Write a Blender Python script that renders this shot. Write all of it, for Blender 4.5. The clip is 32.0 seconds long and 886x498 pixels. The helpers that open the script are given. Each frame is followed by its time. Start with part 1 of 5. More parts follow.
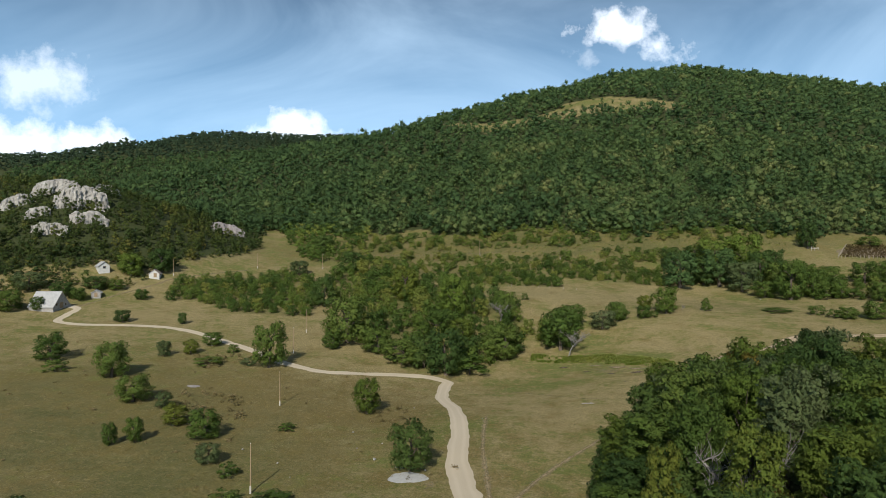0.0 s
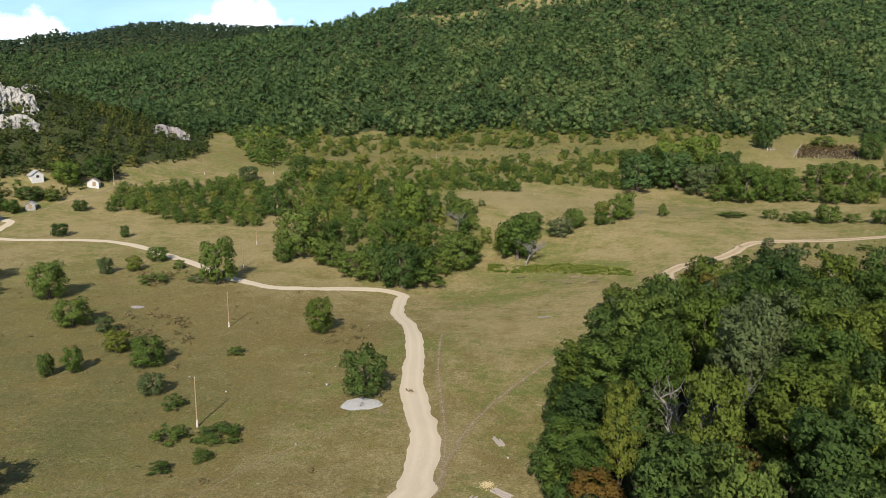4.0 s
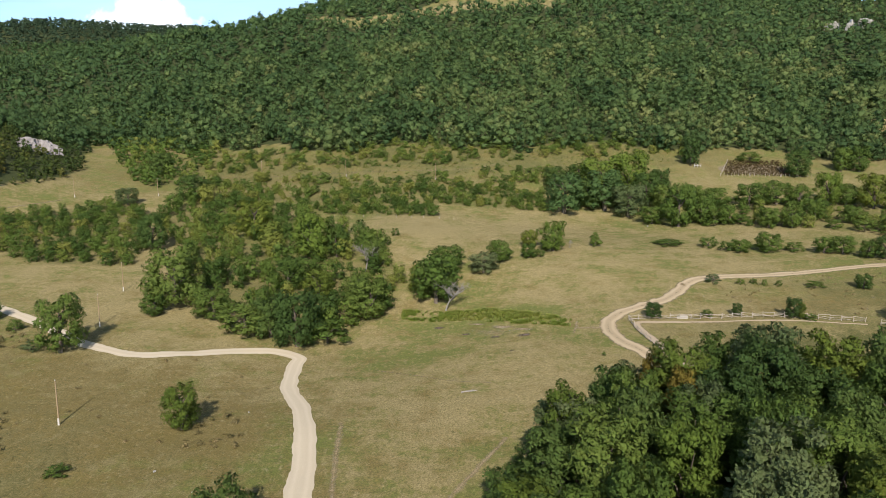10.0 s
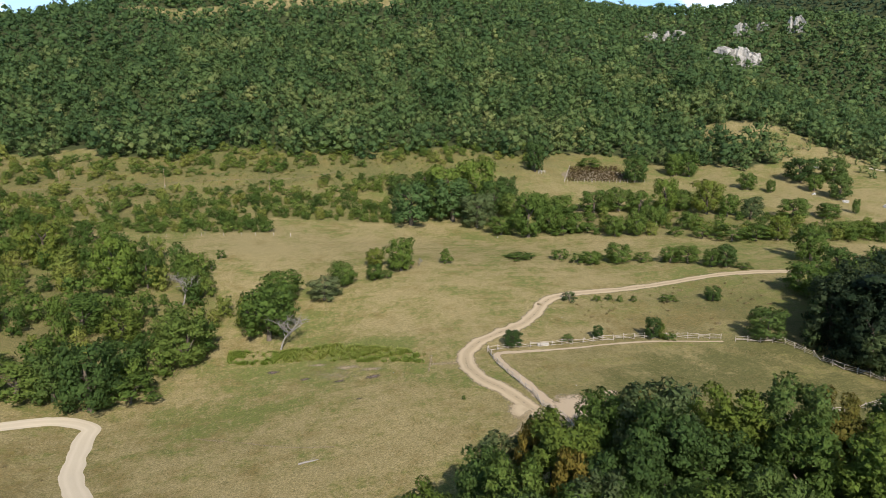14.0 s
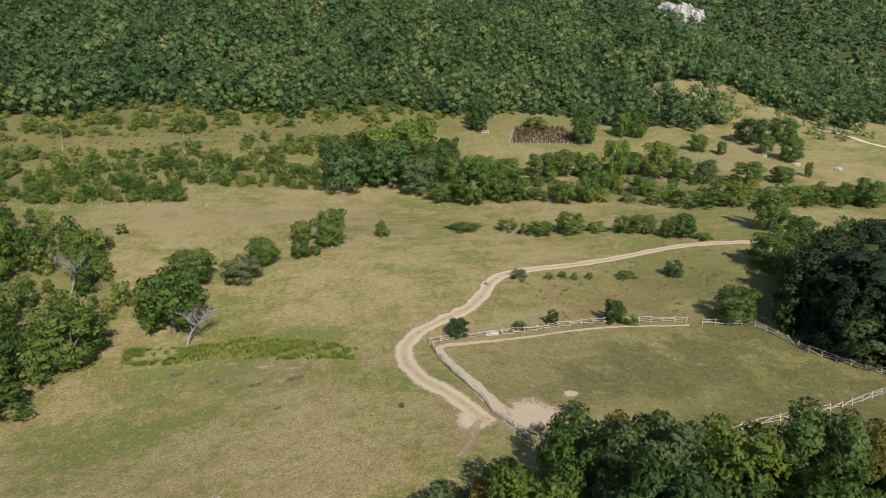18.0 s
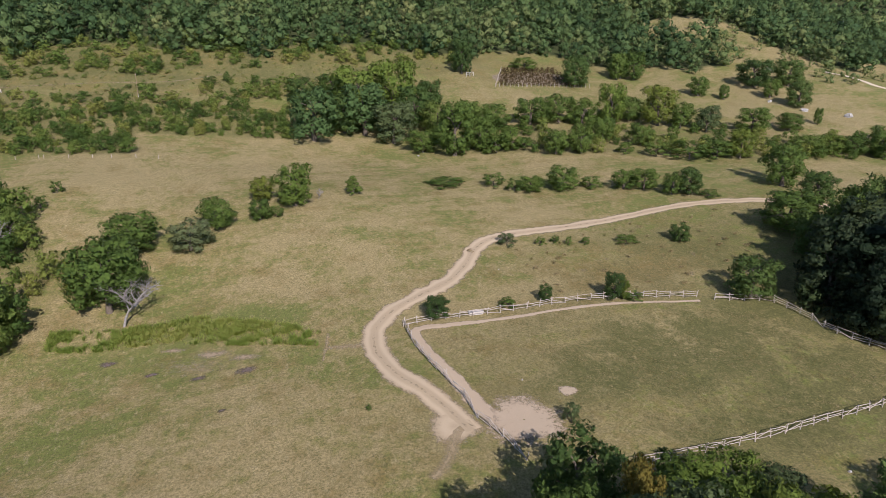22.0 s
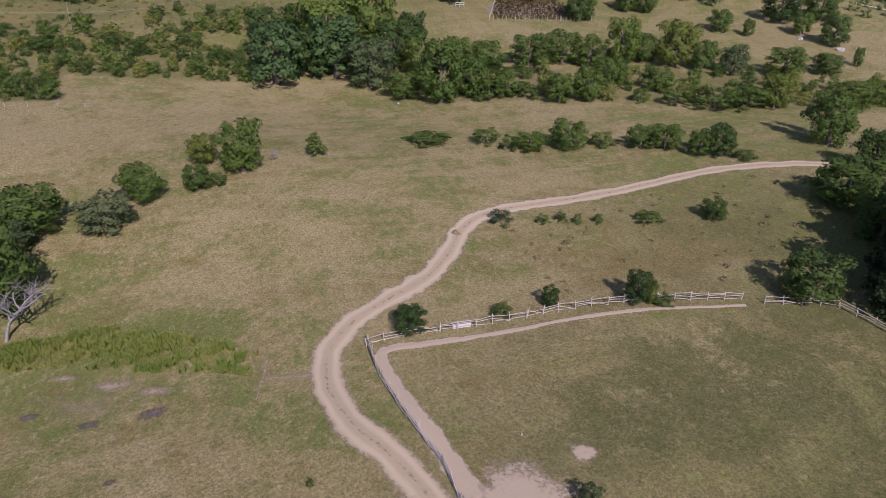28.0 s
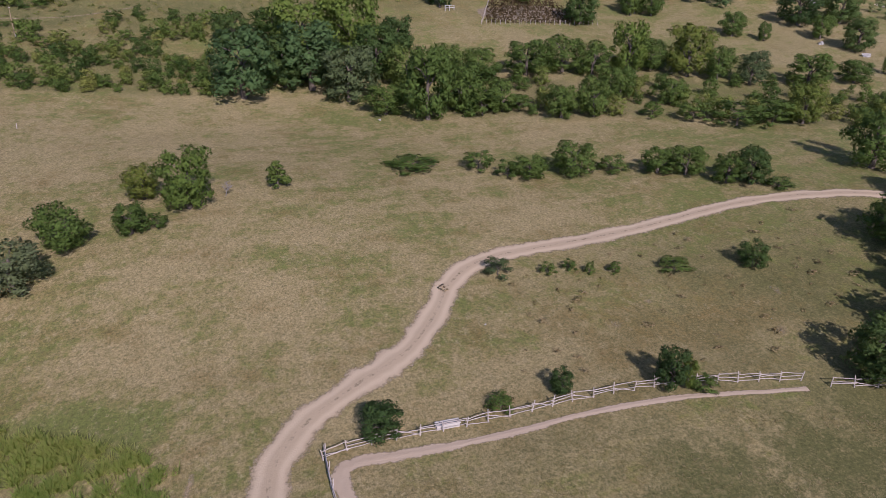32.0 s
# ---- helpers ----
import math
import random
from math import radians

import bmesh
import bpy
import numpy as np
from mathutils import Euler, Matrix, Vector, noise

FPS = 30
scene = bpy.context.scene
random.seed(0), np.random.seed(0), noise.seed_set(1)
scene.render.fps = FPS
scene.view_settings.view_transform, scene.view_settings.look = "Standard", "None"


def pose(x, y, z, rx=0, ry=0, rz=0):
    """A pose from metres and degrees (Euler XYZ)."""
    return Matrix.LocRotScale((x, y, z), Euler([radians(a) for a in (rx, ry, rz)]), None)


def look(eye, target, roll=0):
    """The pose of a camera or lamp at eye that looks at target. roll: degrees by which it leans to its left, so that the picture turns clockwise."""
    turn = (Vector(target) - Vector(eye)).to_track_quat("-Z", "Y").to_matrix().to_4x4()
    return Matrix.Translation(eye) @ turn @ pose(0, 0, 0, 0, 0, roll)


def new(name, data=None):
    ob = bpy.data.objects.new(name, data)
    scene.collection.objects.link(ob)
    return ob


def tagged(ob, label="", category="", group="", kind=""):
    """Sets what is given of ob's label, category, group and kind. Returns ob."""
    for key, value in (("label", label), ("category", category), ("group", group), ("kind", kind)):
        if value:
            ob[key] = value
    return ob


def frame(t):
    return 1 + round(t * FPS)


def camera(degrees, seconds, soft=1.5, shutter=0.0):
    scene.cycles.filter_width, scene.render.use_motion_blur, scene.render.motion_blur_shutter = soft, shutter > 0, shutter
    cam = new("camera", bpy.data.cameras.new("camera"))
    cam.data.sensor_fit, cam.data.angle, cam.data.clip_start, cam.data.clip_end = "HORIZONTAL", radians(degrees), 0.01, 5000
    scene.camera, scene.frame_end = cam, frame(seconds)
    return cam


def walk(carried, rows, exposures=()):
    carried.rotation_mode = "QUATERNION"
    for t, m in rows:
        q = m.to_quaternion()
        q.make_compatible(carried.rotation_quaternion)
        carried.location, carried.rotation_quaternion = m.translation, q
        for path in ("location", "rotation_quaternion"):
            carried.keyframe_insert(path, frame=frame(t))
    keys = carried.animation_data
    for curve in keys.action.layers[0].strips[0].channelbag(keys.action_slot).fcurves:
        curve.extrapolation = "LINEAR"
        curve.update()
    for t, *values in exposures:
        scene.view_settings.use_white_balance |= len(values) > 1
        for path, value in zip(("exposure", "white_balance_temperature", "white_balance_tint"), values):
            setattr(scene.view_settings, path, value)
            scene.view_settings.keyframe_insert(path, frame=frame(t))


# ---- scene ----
cam = camera(65.9, 32.0, soft=0.6)
PATH = [
    (0, (0.562, -20.149, 45.523), (0.2, -18.182, 45.522), 0.2),
    (0.5, (0.472, -19.864, 45.899), (0.112, -17.897, 45.84), 0.3),
    (1, (0.412, -19.548, 46.274), (0.054, -17.583, 46.159), 0.1),
    (1.5, (0.395, -19.129, 46.686), (0.049, -17.166, 46.513), 0.0),
    (2, (0.426, -18.543, 47.138), (0.106, -16.582, 46.91), -0.0),
    (2.5, (0.516, -17.722, 47.645), (0.24, -15.761, 47.363), -0.1),
    (3, (0.601, -16.537, 48.201), (0.344, -14.577, 47.897), -0.2),
    (3.5, (0.626, -14.875, 48.777), (0.373, -12.915, 48.474), -0.2),
    (5.5, (0.084, -6.063, 50.934), (-0.098, -4.094, 50.633), -0.5),
    (6, (0.019, -3.548, 51.491), (-0.159, -1.578, 51.192), -0.5),
    (7, (0.13, 1.977, 52.696), (-0.042, 3.947, 52.398), -0.5),
    (8, (0.374, 7.785, 53.855), (0.217, 9.757, 53.558), -0.4),
    (9, (0.634, 13.714, 54.923), (0.539, 15.69, 54.627), -0.4),
    (10, (0.884, 19.596, 55.803), (0.875, 21.574, 55.507), -0.3),
    (11, (1.271, 25.375, 56.528), (1.343, 27.351, 56.233), -0.1),
    (12, (1.907, 31.026, 57.196), (2.121, 32.993, 56.9), -0.2),
    (13, (2.795, 36.54, 57.942), (3.121, 38.49, 57.645), -0.3),
    (14, (3.833, 41.952, 58.585), (4.268, 43.881, 58.287), -0.3),
    (14.5, (4.453, 44.586, 58.784), (4.982, 46.49, 58.476), -0.3),
    (16.5, (7.353, 54.85, 58.882), (7.946, 56.727, 58.529), -0.1),
    (17, (8.165, 57.403, 58.866), (8.761, 59.275, 58.491), -0.0),
    (18, (9.992, 62.412, 58.894), (10.587, 64.275, 58.477), 0.0),
    (19, (11.857, 67.228, 58.937), (12.451, 69.081, 58.477), -0.0),
    (20, (13.723, 71.834, 58.965), (14.317, 73.678, 58.465), 0.1),
    (21, (15.51, 76.217, 58.957), (16.132, 78.039, 58.416), 0.2),
    (22, (17.282, 80.467, 58.991), (17.906, 82.276, 58.41), 0.2),
    (23, (19.022, 84.603, 59.007), (19.645, 86.398, 58.382), 0.3),
    (24, (20.804, 88.721, 58.944), (21.424, 90.503, 58.28), 0.4),
    (25, (22.614, 92.954, 58.86), (23.234, 94.72, 58.154), 0.5),
    (25.5, (23.571, 95.198, 58.795), (24.191, 96.954, 58.068), 0.6),
    (27.5, (27.63, 104.735, 58.393), (28.256, 106.477, 57.635), 0.6),
    (28, (28.663, 107.131, 58.276), (29.29, 108.871, 57.516), 0.6),
    (28.5, (29.677, 109.637, 58.182), (30.305, 111.376, 57.422), 0.6),
    (29, (30.686, 112.155, 58.118), (31.319, 113.892, 57.357), 0.5),
    (29.5, (31.714, 114.694, 58.069), (32.348, 116.430, 57.309), 0.5),
    (30, (32.723, 117.187, 58.029), (33.359, 118.923, 57.269), 0.5),
    (30.5, (33.785, 119.705, 57.991), (34.424, 121.440, 57.230), 0.5),
    (31, (34.965, 122.284, 57.947), (35.605, 124.020, 57.188), 0.5),
    (31.5, (36.185, 124.820, 57.875), (36.828, 126.555, 57.117), 0.4),
    (32, (37.413, 127.286, 57.749), (38.056, 129.022, 56.993), 0.4),
]

# The clip brightens over the open meadow and drifts to a warmer, more magenta balance near its end.
EXPOSURES = [(0.0, -0.16, 6250, 10), (3.0, 0.28, 6420, 13), (6.0, 0.36, 6420, 14), (10.0, 0.42, 6320, 14), (19.0, 0.44, 6100, 14), (24.0, 0.25, 5780, 33), (32.0, 0.06, 5640, 37)]
walk(cam, [(t, look(eye, target, roll)) for t, eye, target, roll in PATH], EXPOSURES)

# World: late-summer daylight, sun low behind the flight, light cumulus over a blue sky.
SUN_HEIGHT, SUN_TURN = radians(34), radians(180)
world = bpy.data.worlds.new("sky")
scene.world = world
world.use_nodes = True
wt = world.node_tree
wt.nodes.clear()


def wnode(kind, **values):
    n = wt.nodes.new(kind)
    for key, value in values.items():
        n.inputs[key].default_value = value
    return n


sky = wnode("ShaderNodeTexSky")
sky.sky_type, sky.sun_disc, sky.sun_elevation, sky.sun_rotation = "NISHITA", False, SUN_HEIGHT, SUN_TURN
sky.air_density, sky.dust_density, sky.ozone_density = 1.0, 0.5, 1.5
coords = wnode("ShaderNodeTexCoord")
spread = wnode("ShaderNodeMapping")
spread.inputs["Scale"].default_value = (2.0, 2.0, 5.0)
rise = wnode("ShaderNodeSeparateXYZ")
puffs = wnode("ShaderNodeTexNoise", Scale=26.0, Detail=8.0, Roughness=0.62)
veils = wnode("ShaderNodeTexNoise", Scale=0.9, Detail=6.0, Roughness=0.55, Distortion=0.8)
veil_ramp = wnode("ShaderNodeValToRGB")
veil_ramp.color_ramp.elements[0].position, veil_ramp.color_ramp.elements[1].position = 0.44, 0.85
veil_ramp.color_ramp.elements[1].color = (0.45, 0.45, 0.45, 1)


def join(a, b):
    wt.links.new(a, b)


def sum_of(how, a, b, clamp=False):
    n = wnode("ShaderNodeMath")
    n.operation, n.use_clamp = how, clamp
    for value, socket in ((a, n.inputs[0]), (b, n.inputs[1])):
        if isinstance(value, (int, float)):
            socket.default_value = value
        else:
            join(value, socket)
    return n.outputs[0]


def painted(fac, under, over):
    n = wnode("ShaderNodeMix")
    n.data_type = "RGBA"
    join(fac, n.inputs[0])
    join(under, n.inputs[6])
    n.inputs[7].default_value = (*over, 1)
    return n.outputs[2]


join(coords.outputs["Generated"], spread.inputs["Vector"])
join(coords.outputs["Generated"], puffs.inputs["Vector"])
join(spread.outputs[0], veils.inputs["Vector"])
join(coords.outputs["Generated"], rise.inputs[0])
join(veils.outputs["Fac"], veil_ramp.inputs[0])
# Heaped clouds low over the ridge: the way to each, its size and how thick it is.
CUMULUS = [((0.060, 0.952, 0.303), 0.036, 1.0), ((0.085, 0.951, 0.293), 0.026, 1.0), ((0.117, 0.956, 0.272), 0.028, 0.9), ((-0.385, 0.907, 0.172), 0.036, 1.0), ((-0.356, 0.920, 0.160), 0.030, 1.0), ((-0.417, 0.894, 0.160), 0.030, 0.8),
           ((-0.643, 0.739, 0.203), 0.048, 0.55), ((-0.602, 0.787, 0.134), 0.040, 0.95), ((-0.669, 0.733, 0.124), 0.046, 0.9), ((-0.70, 0.70, 0.12), 0.05, 0.8), ((0.016, 0.965, 0.263), 0.016, 0.35), ((0.55, 0.80, 0.20), 0.06, 0.7), ((0.72, 0.65, 0.25), 0.08, 0.8)]
billow = sum_of("MULTIPLY", sum_of("SUBTRACT", puffs.outputs["Fac"], 0.5), 0.11)
heap = sum_of("MULTIPLY", 0.0, 0.0)
for way, size, thick in CUMULUS:
    gap = wnode("ShaderNodeVectorMath")
    gap.operation = "SUBTRACT"
    join(coords.outputs["Generated"], gap.inputs[0])
    gap.inputs[1].default_value = way
    wide = wnode("ShaderNodeVectorMath")
    wide.operation = "MULTIPLY"
    join(gap.outputs[0], wide.inputs[0])
    wide.inputs[1].default_value = (0.75, 0.75, 1.25)
    far = wnode("ShaderNodeVectorMath")
    far.operation = "LENGTH"
    join(wide.outputs[0], far.inputs[0])
    edge = sum_of("MULTIPLY", sum_of("ADD", sum_of("SUBTRACT", size, far.outputs["Value"]), billow), 34.0, True)
    heap = sum_of("MAXIMUM", heap, sum_of("MULTIPLY", edge, thick))
# Pale haze towards the horizon, then thin veils, then the heaped clouds.
haze = sum_of("MULTIPLY", sum_of("SUBTRACT", 0.40, rise.outputs["Z"], True), 1.9, True)
colour = painted(haze, sky.outputs[0], (11.2, 21.5, 33.0))
colour = painted(veil_ramp.outputs[0], colour, (20.5, 27.0, 33.0))
colour = painted(heap, colour, (28.0, 29.5, 31.0))
back, sky_out = wnode("ShaderNodeBackground", Strength=0.051), wnode("ShaderNodeOutputWorld")
join(colour, back.inputs[0])
join(back.outputs[0], sky_out.inputs[0])
sun = new("sun", bpy.data.lights.new("sun", "SUN"))
sun.data.energy, sun.data.angle, sun.data.color = 5.0, radians(0.53), (1.0, 0.92, 0.78)
sun.matrix_world = look((-1.0, -82.0, 56.0), (0, 0, 0))

# ---- materials ----
def shader(name, rough=0.9, gloss=0.3):
    m = bpy.data.materials.new(name)
    m.use_nodes = True
    t = m.node_tree
    p = t.nodes["Principled BSDF"]
    p.inputs["Roughness"].default_value, p.inputs["Specular IOR Level"].default_value = rough, gloss
    return m, t, p


def add(t, kind, **values):
    n = t.nodes.new(kind)
    for key, value in values.items():
        n.inputs[key].default_value = value
    return n


def noise_of(t, scale, detail=4.0, rough=0.6, where=None, stretch=None):
    """Noise over the place in metres (or over the object's own space)."""
    n = add(t, "ShaderNodeTexNoise", Scale=scale, Detail=detail, Roughness=rough)
    src = where or add(t, "ShaderNodeNewGeometry").outputs["Position"]
    if stretch:
        mp = add(t, "ShaderNodeMapping")
        mp.inputs["Scale"].default_value = stretch
        t.links.new(src, mp.inputs[0])
        src = mp.outputs[0]
    t.links.new(src, n.inputs["Vector"])
    return n.outputs["Fac"]


def ramp(t, fac, *stops):
    n = add(t, "ShaderNodeValToRGB")
    e = n.color_ramp.elements
    while len(e) < len(stops):
        e.new(0.5)
    for k, (at, colour) in zip(e, stops):
        k.position, k.color = at, (*colour, 1) if len(colour) == 3 else colour
    t.links.new(fac, n.inputs[0])
    return n.outputs[0]


def blend(t, fac, a, b, how="MIX"):
    n = add(t, "ShaderNodeMix")
    n.data_type, n.blend_type = "RGBA", how
    for value, socket in ((fac, n.inputs[0]), (a, n.inputs[6]), (b, n.inputs[7])):
        if isinstance(value, (int, float)):
            socket.default_value = value
        elif isinstance(value, tuple):
            socket.default_value = (*value, 1)
        else:
            t.links.new(value, socket)
    return n.outputs[2]


def maths(t, how, a, b=0.0, clamp=False):
    n = add(t, "ShaderNodeMath")
    n.operation, n.use_clamp = how, clamp
    for value, socket in ((a, n.inputs[0]), (b, n.inputs[1])):
        if isinstance(value, (int, float)):
            socket.default_value = value
        else:
            t.links.new(value, socket)
    return n.outputs[0]


def bumped(t, p, height, strength, distance):
    b = add(t, "ShaderNodeBump", Strength=strength, Distance=distance)
    t.links.new(height, b.inputs["Height"])
    t.links.new(b.outputs[0], p.inputs["Normal"])


def attribute(t, name):
    n = add(t, "ShaderNodeAttribute")
    n.attribute_name = name
    return n.outputs["Fac"]


BLACK, WHITE = (0, 0, 0), (1, 1, 1)


def meadow_material():
    m, t, p = shader("meadow_grass", 0.95, 0.15)
    broad, mid = noise_of(t, 0.018, 5, 0.6), noise_of(t, 0.085, 6, 0.7)
    small, fine = noise_of(t, 0.55, 6, 0.75), noise_of(t, 2.9, 6, 0.85)
    dry = attribute(t, "dry")
    f = maths(t, "ADD", maths(t, "MULTIPLY", broad, 0.30), maths(t, "MULTIPLY", mid, 0.32))
    f = maths(t, "ADD", f, maths(t, "MULTIPLY", small, 0.26))
    f = maths(t, "ADD", f, maths(t, "MULTIPLY", noise_of(t, 1.0, 6, 0.7, stretch=(0.05, 0.22, 0.2)), 0.16))
    f = maths(t, "ADD", maths(t, "MULTIPLY", maths(t, "SUBTRACT", f, 0.5), 8.5), 0.5)
    f = maths(t, "ADD", f, dry, True)
    grass = ramp(t, f, (0.14, GRASS_GREEN), (0.42, GRASS_OLIVE), (0.62, GRASS_STRAW), (0.92, GRASS_TAN))
    russet = ramp(t, maths(t, "ADD", noise_of(t, 0.13, 7, 0.75), attribute(t, "rough")), (0.52, BLACK), (0.70, (0.8, 0.8, 0.8)))
    grass = blend(t, russet, grass, GRASS_RUSSET)
    pale = ramp(t, noise_of(t, 1.1, 6, 0.8, stretch=(1.0, 0.6, 1.0)), (0.53, BLACK), (0.68, (0.75, 0.75, 0.75)))
    grass = blend(t, pale, grass, GRASS_PALE)
    thick = maths(t, "ADD", maths(t, "MULTIPLY", mid, 1.6), maths(t, "MULTIPLY", small, 1.2))
    thick = maths(t, "ADD", maths(t, "MULTIPLY", maths(t, "SUBTRACT", thick, 1.4), 2.6), 0.55, True)
    lush_dim = maths(t, "MULTIPLY", attribute(t, "lush_dim"), thick, True)
    grass = blend(t, lush_dim, grass, ramp(t, maths(t, "ADD", maths(t, "MULTIPLY", small, 0.6), maths(t, "MULTIPLY", fine, 0.4)), (0.38, (0.080, 0.088, 0.028)), (0.5, (0.126, 0.122, 0.044)), (0.62, (0.215, 0.180, 0.080))))
    specks = ramp(t, fine, (0.40, BLACK), (0.58, WHITE))
    grass = blend(t, specks, blend(t, 0.72, grass, (0.070, 0.072, 0.026)), grass)
    blades = noise_of(t, 9.0, 4, 0.8, stretch=(1.0, 0.45, 1.0))
    grass = blend(t, 1.0, grass, ramp(t, blades, (0.32, (0.82, 0.83, 0.80)), (0.66, (1.14, 1.13, 1.11))), "MULTIPLY")
    clumps = ramp(t, noise_of(t, 1.3, 5, 0.8), (0.30, (0.62, 0.66, 0.60)), (0.46, WHITE), (0.56, WHITE), (0.72, (1.22, 1.18, 1.16)))
    grass = blend(t, 1.0, grass, clumps, "MULTIPLY")
    # Ground turns dark olive wherever the wood mask is set.
    wood_floor = ramp(t, small, (0.3, (0.030, 0.040, 0.014)), (0.7, (0.060, 0.070, 0.026)))
    t.links.new(blend(t, attribute(t, "wood"), grass, wood_floor), p.inputs["Base Color"])
    bumped(t, p, maths(t, "ADD", small, fine), 0.5, 0.3)
    return m


GRASS_GREEN, GRASS_OLIVE, GRASS_STRAW = (0.150, 0.170, 0.044), (0.206, 0.192, 0.066), (0.272, 0.226, 0.098)
GRASS_TAN, GRASS_RUSSET, GRASS_PALE = (0.332, 0.265, 0.132), (0.200, 0.142, 0.052), (0.400, 0.330, 0.188)


def road_material(name, pale, dusty, ruts, cover, soft=0.09, shoulder=0.0):
    """Loose stone or trodden earth: wheel ruts by the way across, worn into grass at the edges."""
    m, t, p = shader(name, 0.95, 0.2)
    across = add(t, "ShaderNodeUVMap").outputs[0]
    split = add(t, "ShaderNodeSeparateXYZ")
    t.links.new(across, split.inputs[0])
    side = maths(t, "ABSOLUTE", maths(t, "SUBTRACT", split.outputs[0], 0.5))
    fine, small = noise_of(t, 6.0, 5, 0.75), noise_of(t, 0.8, 5, 0.7)
    rut = ramp(t, maths(t, "ABSOLUTE", maths(t, "SUBTRACT", side, 0.24)), (0.03, WHITE), (0.13, BLACK))
    base = blend(t, fine, dusty, pale)
    base = blend(t, maths(t, "MULTIPLY", rut, ruts), blend(t, 0.4, base, dusty), pale)
    worn = maths(t, "ADD", maths(t, "MULTIPLY", maths(t, "MAXIMUM", maths(t, "SUBTRACT", side, shoulder), 0.0), 0.75 / (0.5 - shoulder)), maths(t, "MULTIPLY", small, 0.6))
    worn = maths(t, "ADD", worn, maths(t, "MULTIPLY", maths(t, "SUBTRACT", noise_of(t, 2.2, 6, 0.8), 0.5), 0.75))
    middle = ramp(t, side, (0.03, WHITE), (0.13, BLACK))
    worn = maths(t, "ADD", worn, maths(t, "MULTIPLY", middle, ruts * ruts * 0.52))
    edge = ramp(t, worn, (cover, BLACK), (cover + soft, WHITE))
    t.links.new(base, p.inputs["Base Color"])
    bumped(t, p, maths(t, "ADD", fine, small), 0.5, 0.12)
    clear, cut = add(t, "ShaderNodeBsdfTransparent"), add(t, "ShaderNodeMixShader")
    t.links.new(edge, cut.inputs[0])
    t.links.new(p.outputs[0], cut.inputs[1])
    t.links.new(clear.outputs[0], cut.inputs[2])
    t.links.new(cut.outputs[0], t.nodes["Material Output"].inputs["Surface"])
    return m


def leaf_material(name, low, mid, high, through_leaf=0.34, single=True, lace=8.0, mixed=0.2, tuft=2.4):
    m, t, p = shader(name, 0.62, 0.25)
    each = add(t, "ShaderNodeNewGeometry").outputs["Random Per Island"]
    whole = add(t, "ShaderNodeObjectInfo").outputs["Random"]
    f = maths(t, "ADD", maths(t, "MULTIPLY", each, mixed), maths(t, "MULTIPLY", whole, 0.42 if single else 0.0))
    f = maths(t, "ADD", f, attribute(t, "tint"), True)
    colour = ramp(t, f, (0.0, low), (0.36, mid), (0.8, high))
    if tuft:
        # Noise also paints self-shaded gaps between leaf clusters darker and raised parts lighter.
        sprays = noise_of(t, tuft, 4, 0.75)
        colour = blend(t, 1.0, colour, ramp(t, sprays, (0.32, (0.70, 0.72, 0.70)), (0.66, (1.18, 1.18, 1.15))), "MULTIPLY")
        bumped(t, p, sprays, 0.9, 0.9 / tuft)
    t.links.new(colour, p.inputs["Base Color"])
    back = add(t, "ShaderNodeBsdfTranslucent")
    t.links.new(blend(t, 0.35, colour, high), back.inputs["Color"])
    mix = add(t, "ShaderNodeMixShader", Fac=through_leaf)
    t.links.new(p.outputs[0], mix.inputs[1])
    t.links.new(back.outputs[0], mix.inputs[2])
    surface = mix.outputs[0]
    if lace:
        gaps = maths(t, "GREATER_THAN", maths(t, "ADD", noise_of(t, lace, 2, 0.6), attribute(t, "solid")), 0.42)
        clear, cut = add(t, "ShaderNodeBsdfTransparent"), add(t, "ShaderNodeMixShader")
        t.links.new(gaps, cut.inputs[0])
        t.links.new(clear.outputs[0], cut.inputs[1])
        t.links.new(surface, cut.inputs[2])
        surface = cut.outputs[0]
    t.links.new(surface, t.nodes["Material Output"].inputs["Surface"])
    return m


def plain_material(name, dark, light, rough=0.9, scale=3.0, depth=0.02, stretch=None, gloss=0.3, metal=0.0):
    m, t, p = shader(name, rough, gloss)
    p.inputs["Metallic"].default_value = metal
    a, b = noise_of(t, scale, 5, 0.65, stretch=stretch), noise_of(t, scale * 6, 3, 0.7, stretch=stretch)
    f = maths(t, "ADD", maths(t, "MULTIPLY", a, 0.65), maths(t, "MULTIPLY", b, 0.35))
    t.links.new(ramp(t, f, (0.32, dark), (0.68, light)), p.inputs["Base Color"])
    bumped(t, p, f, 0.6, depth)
    return m


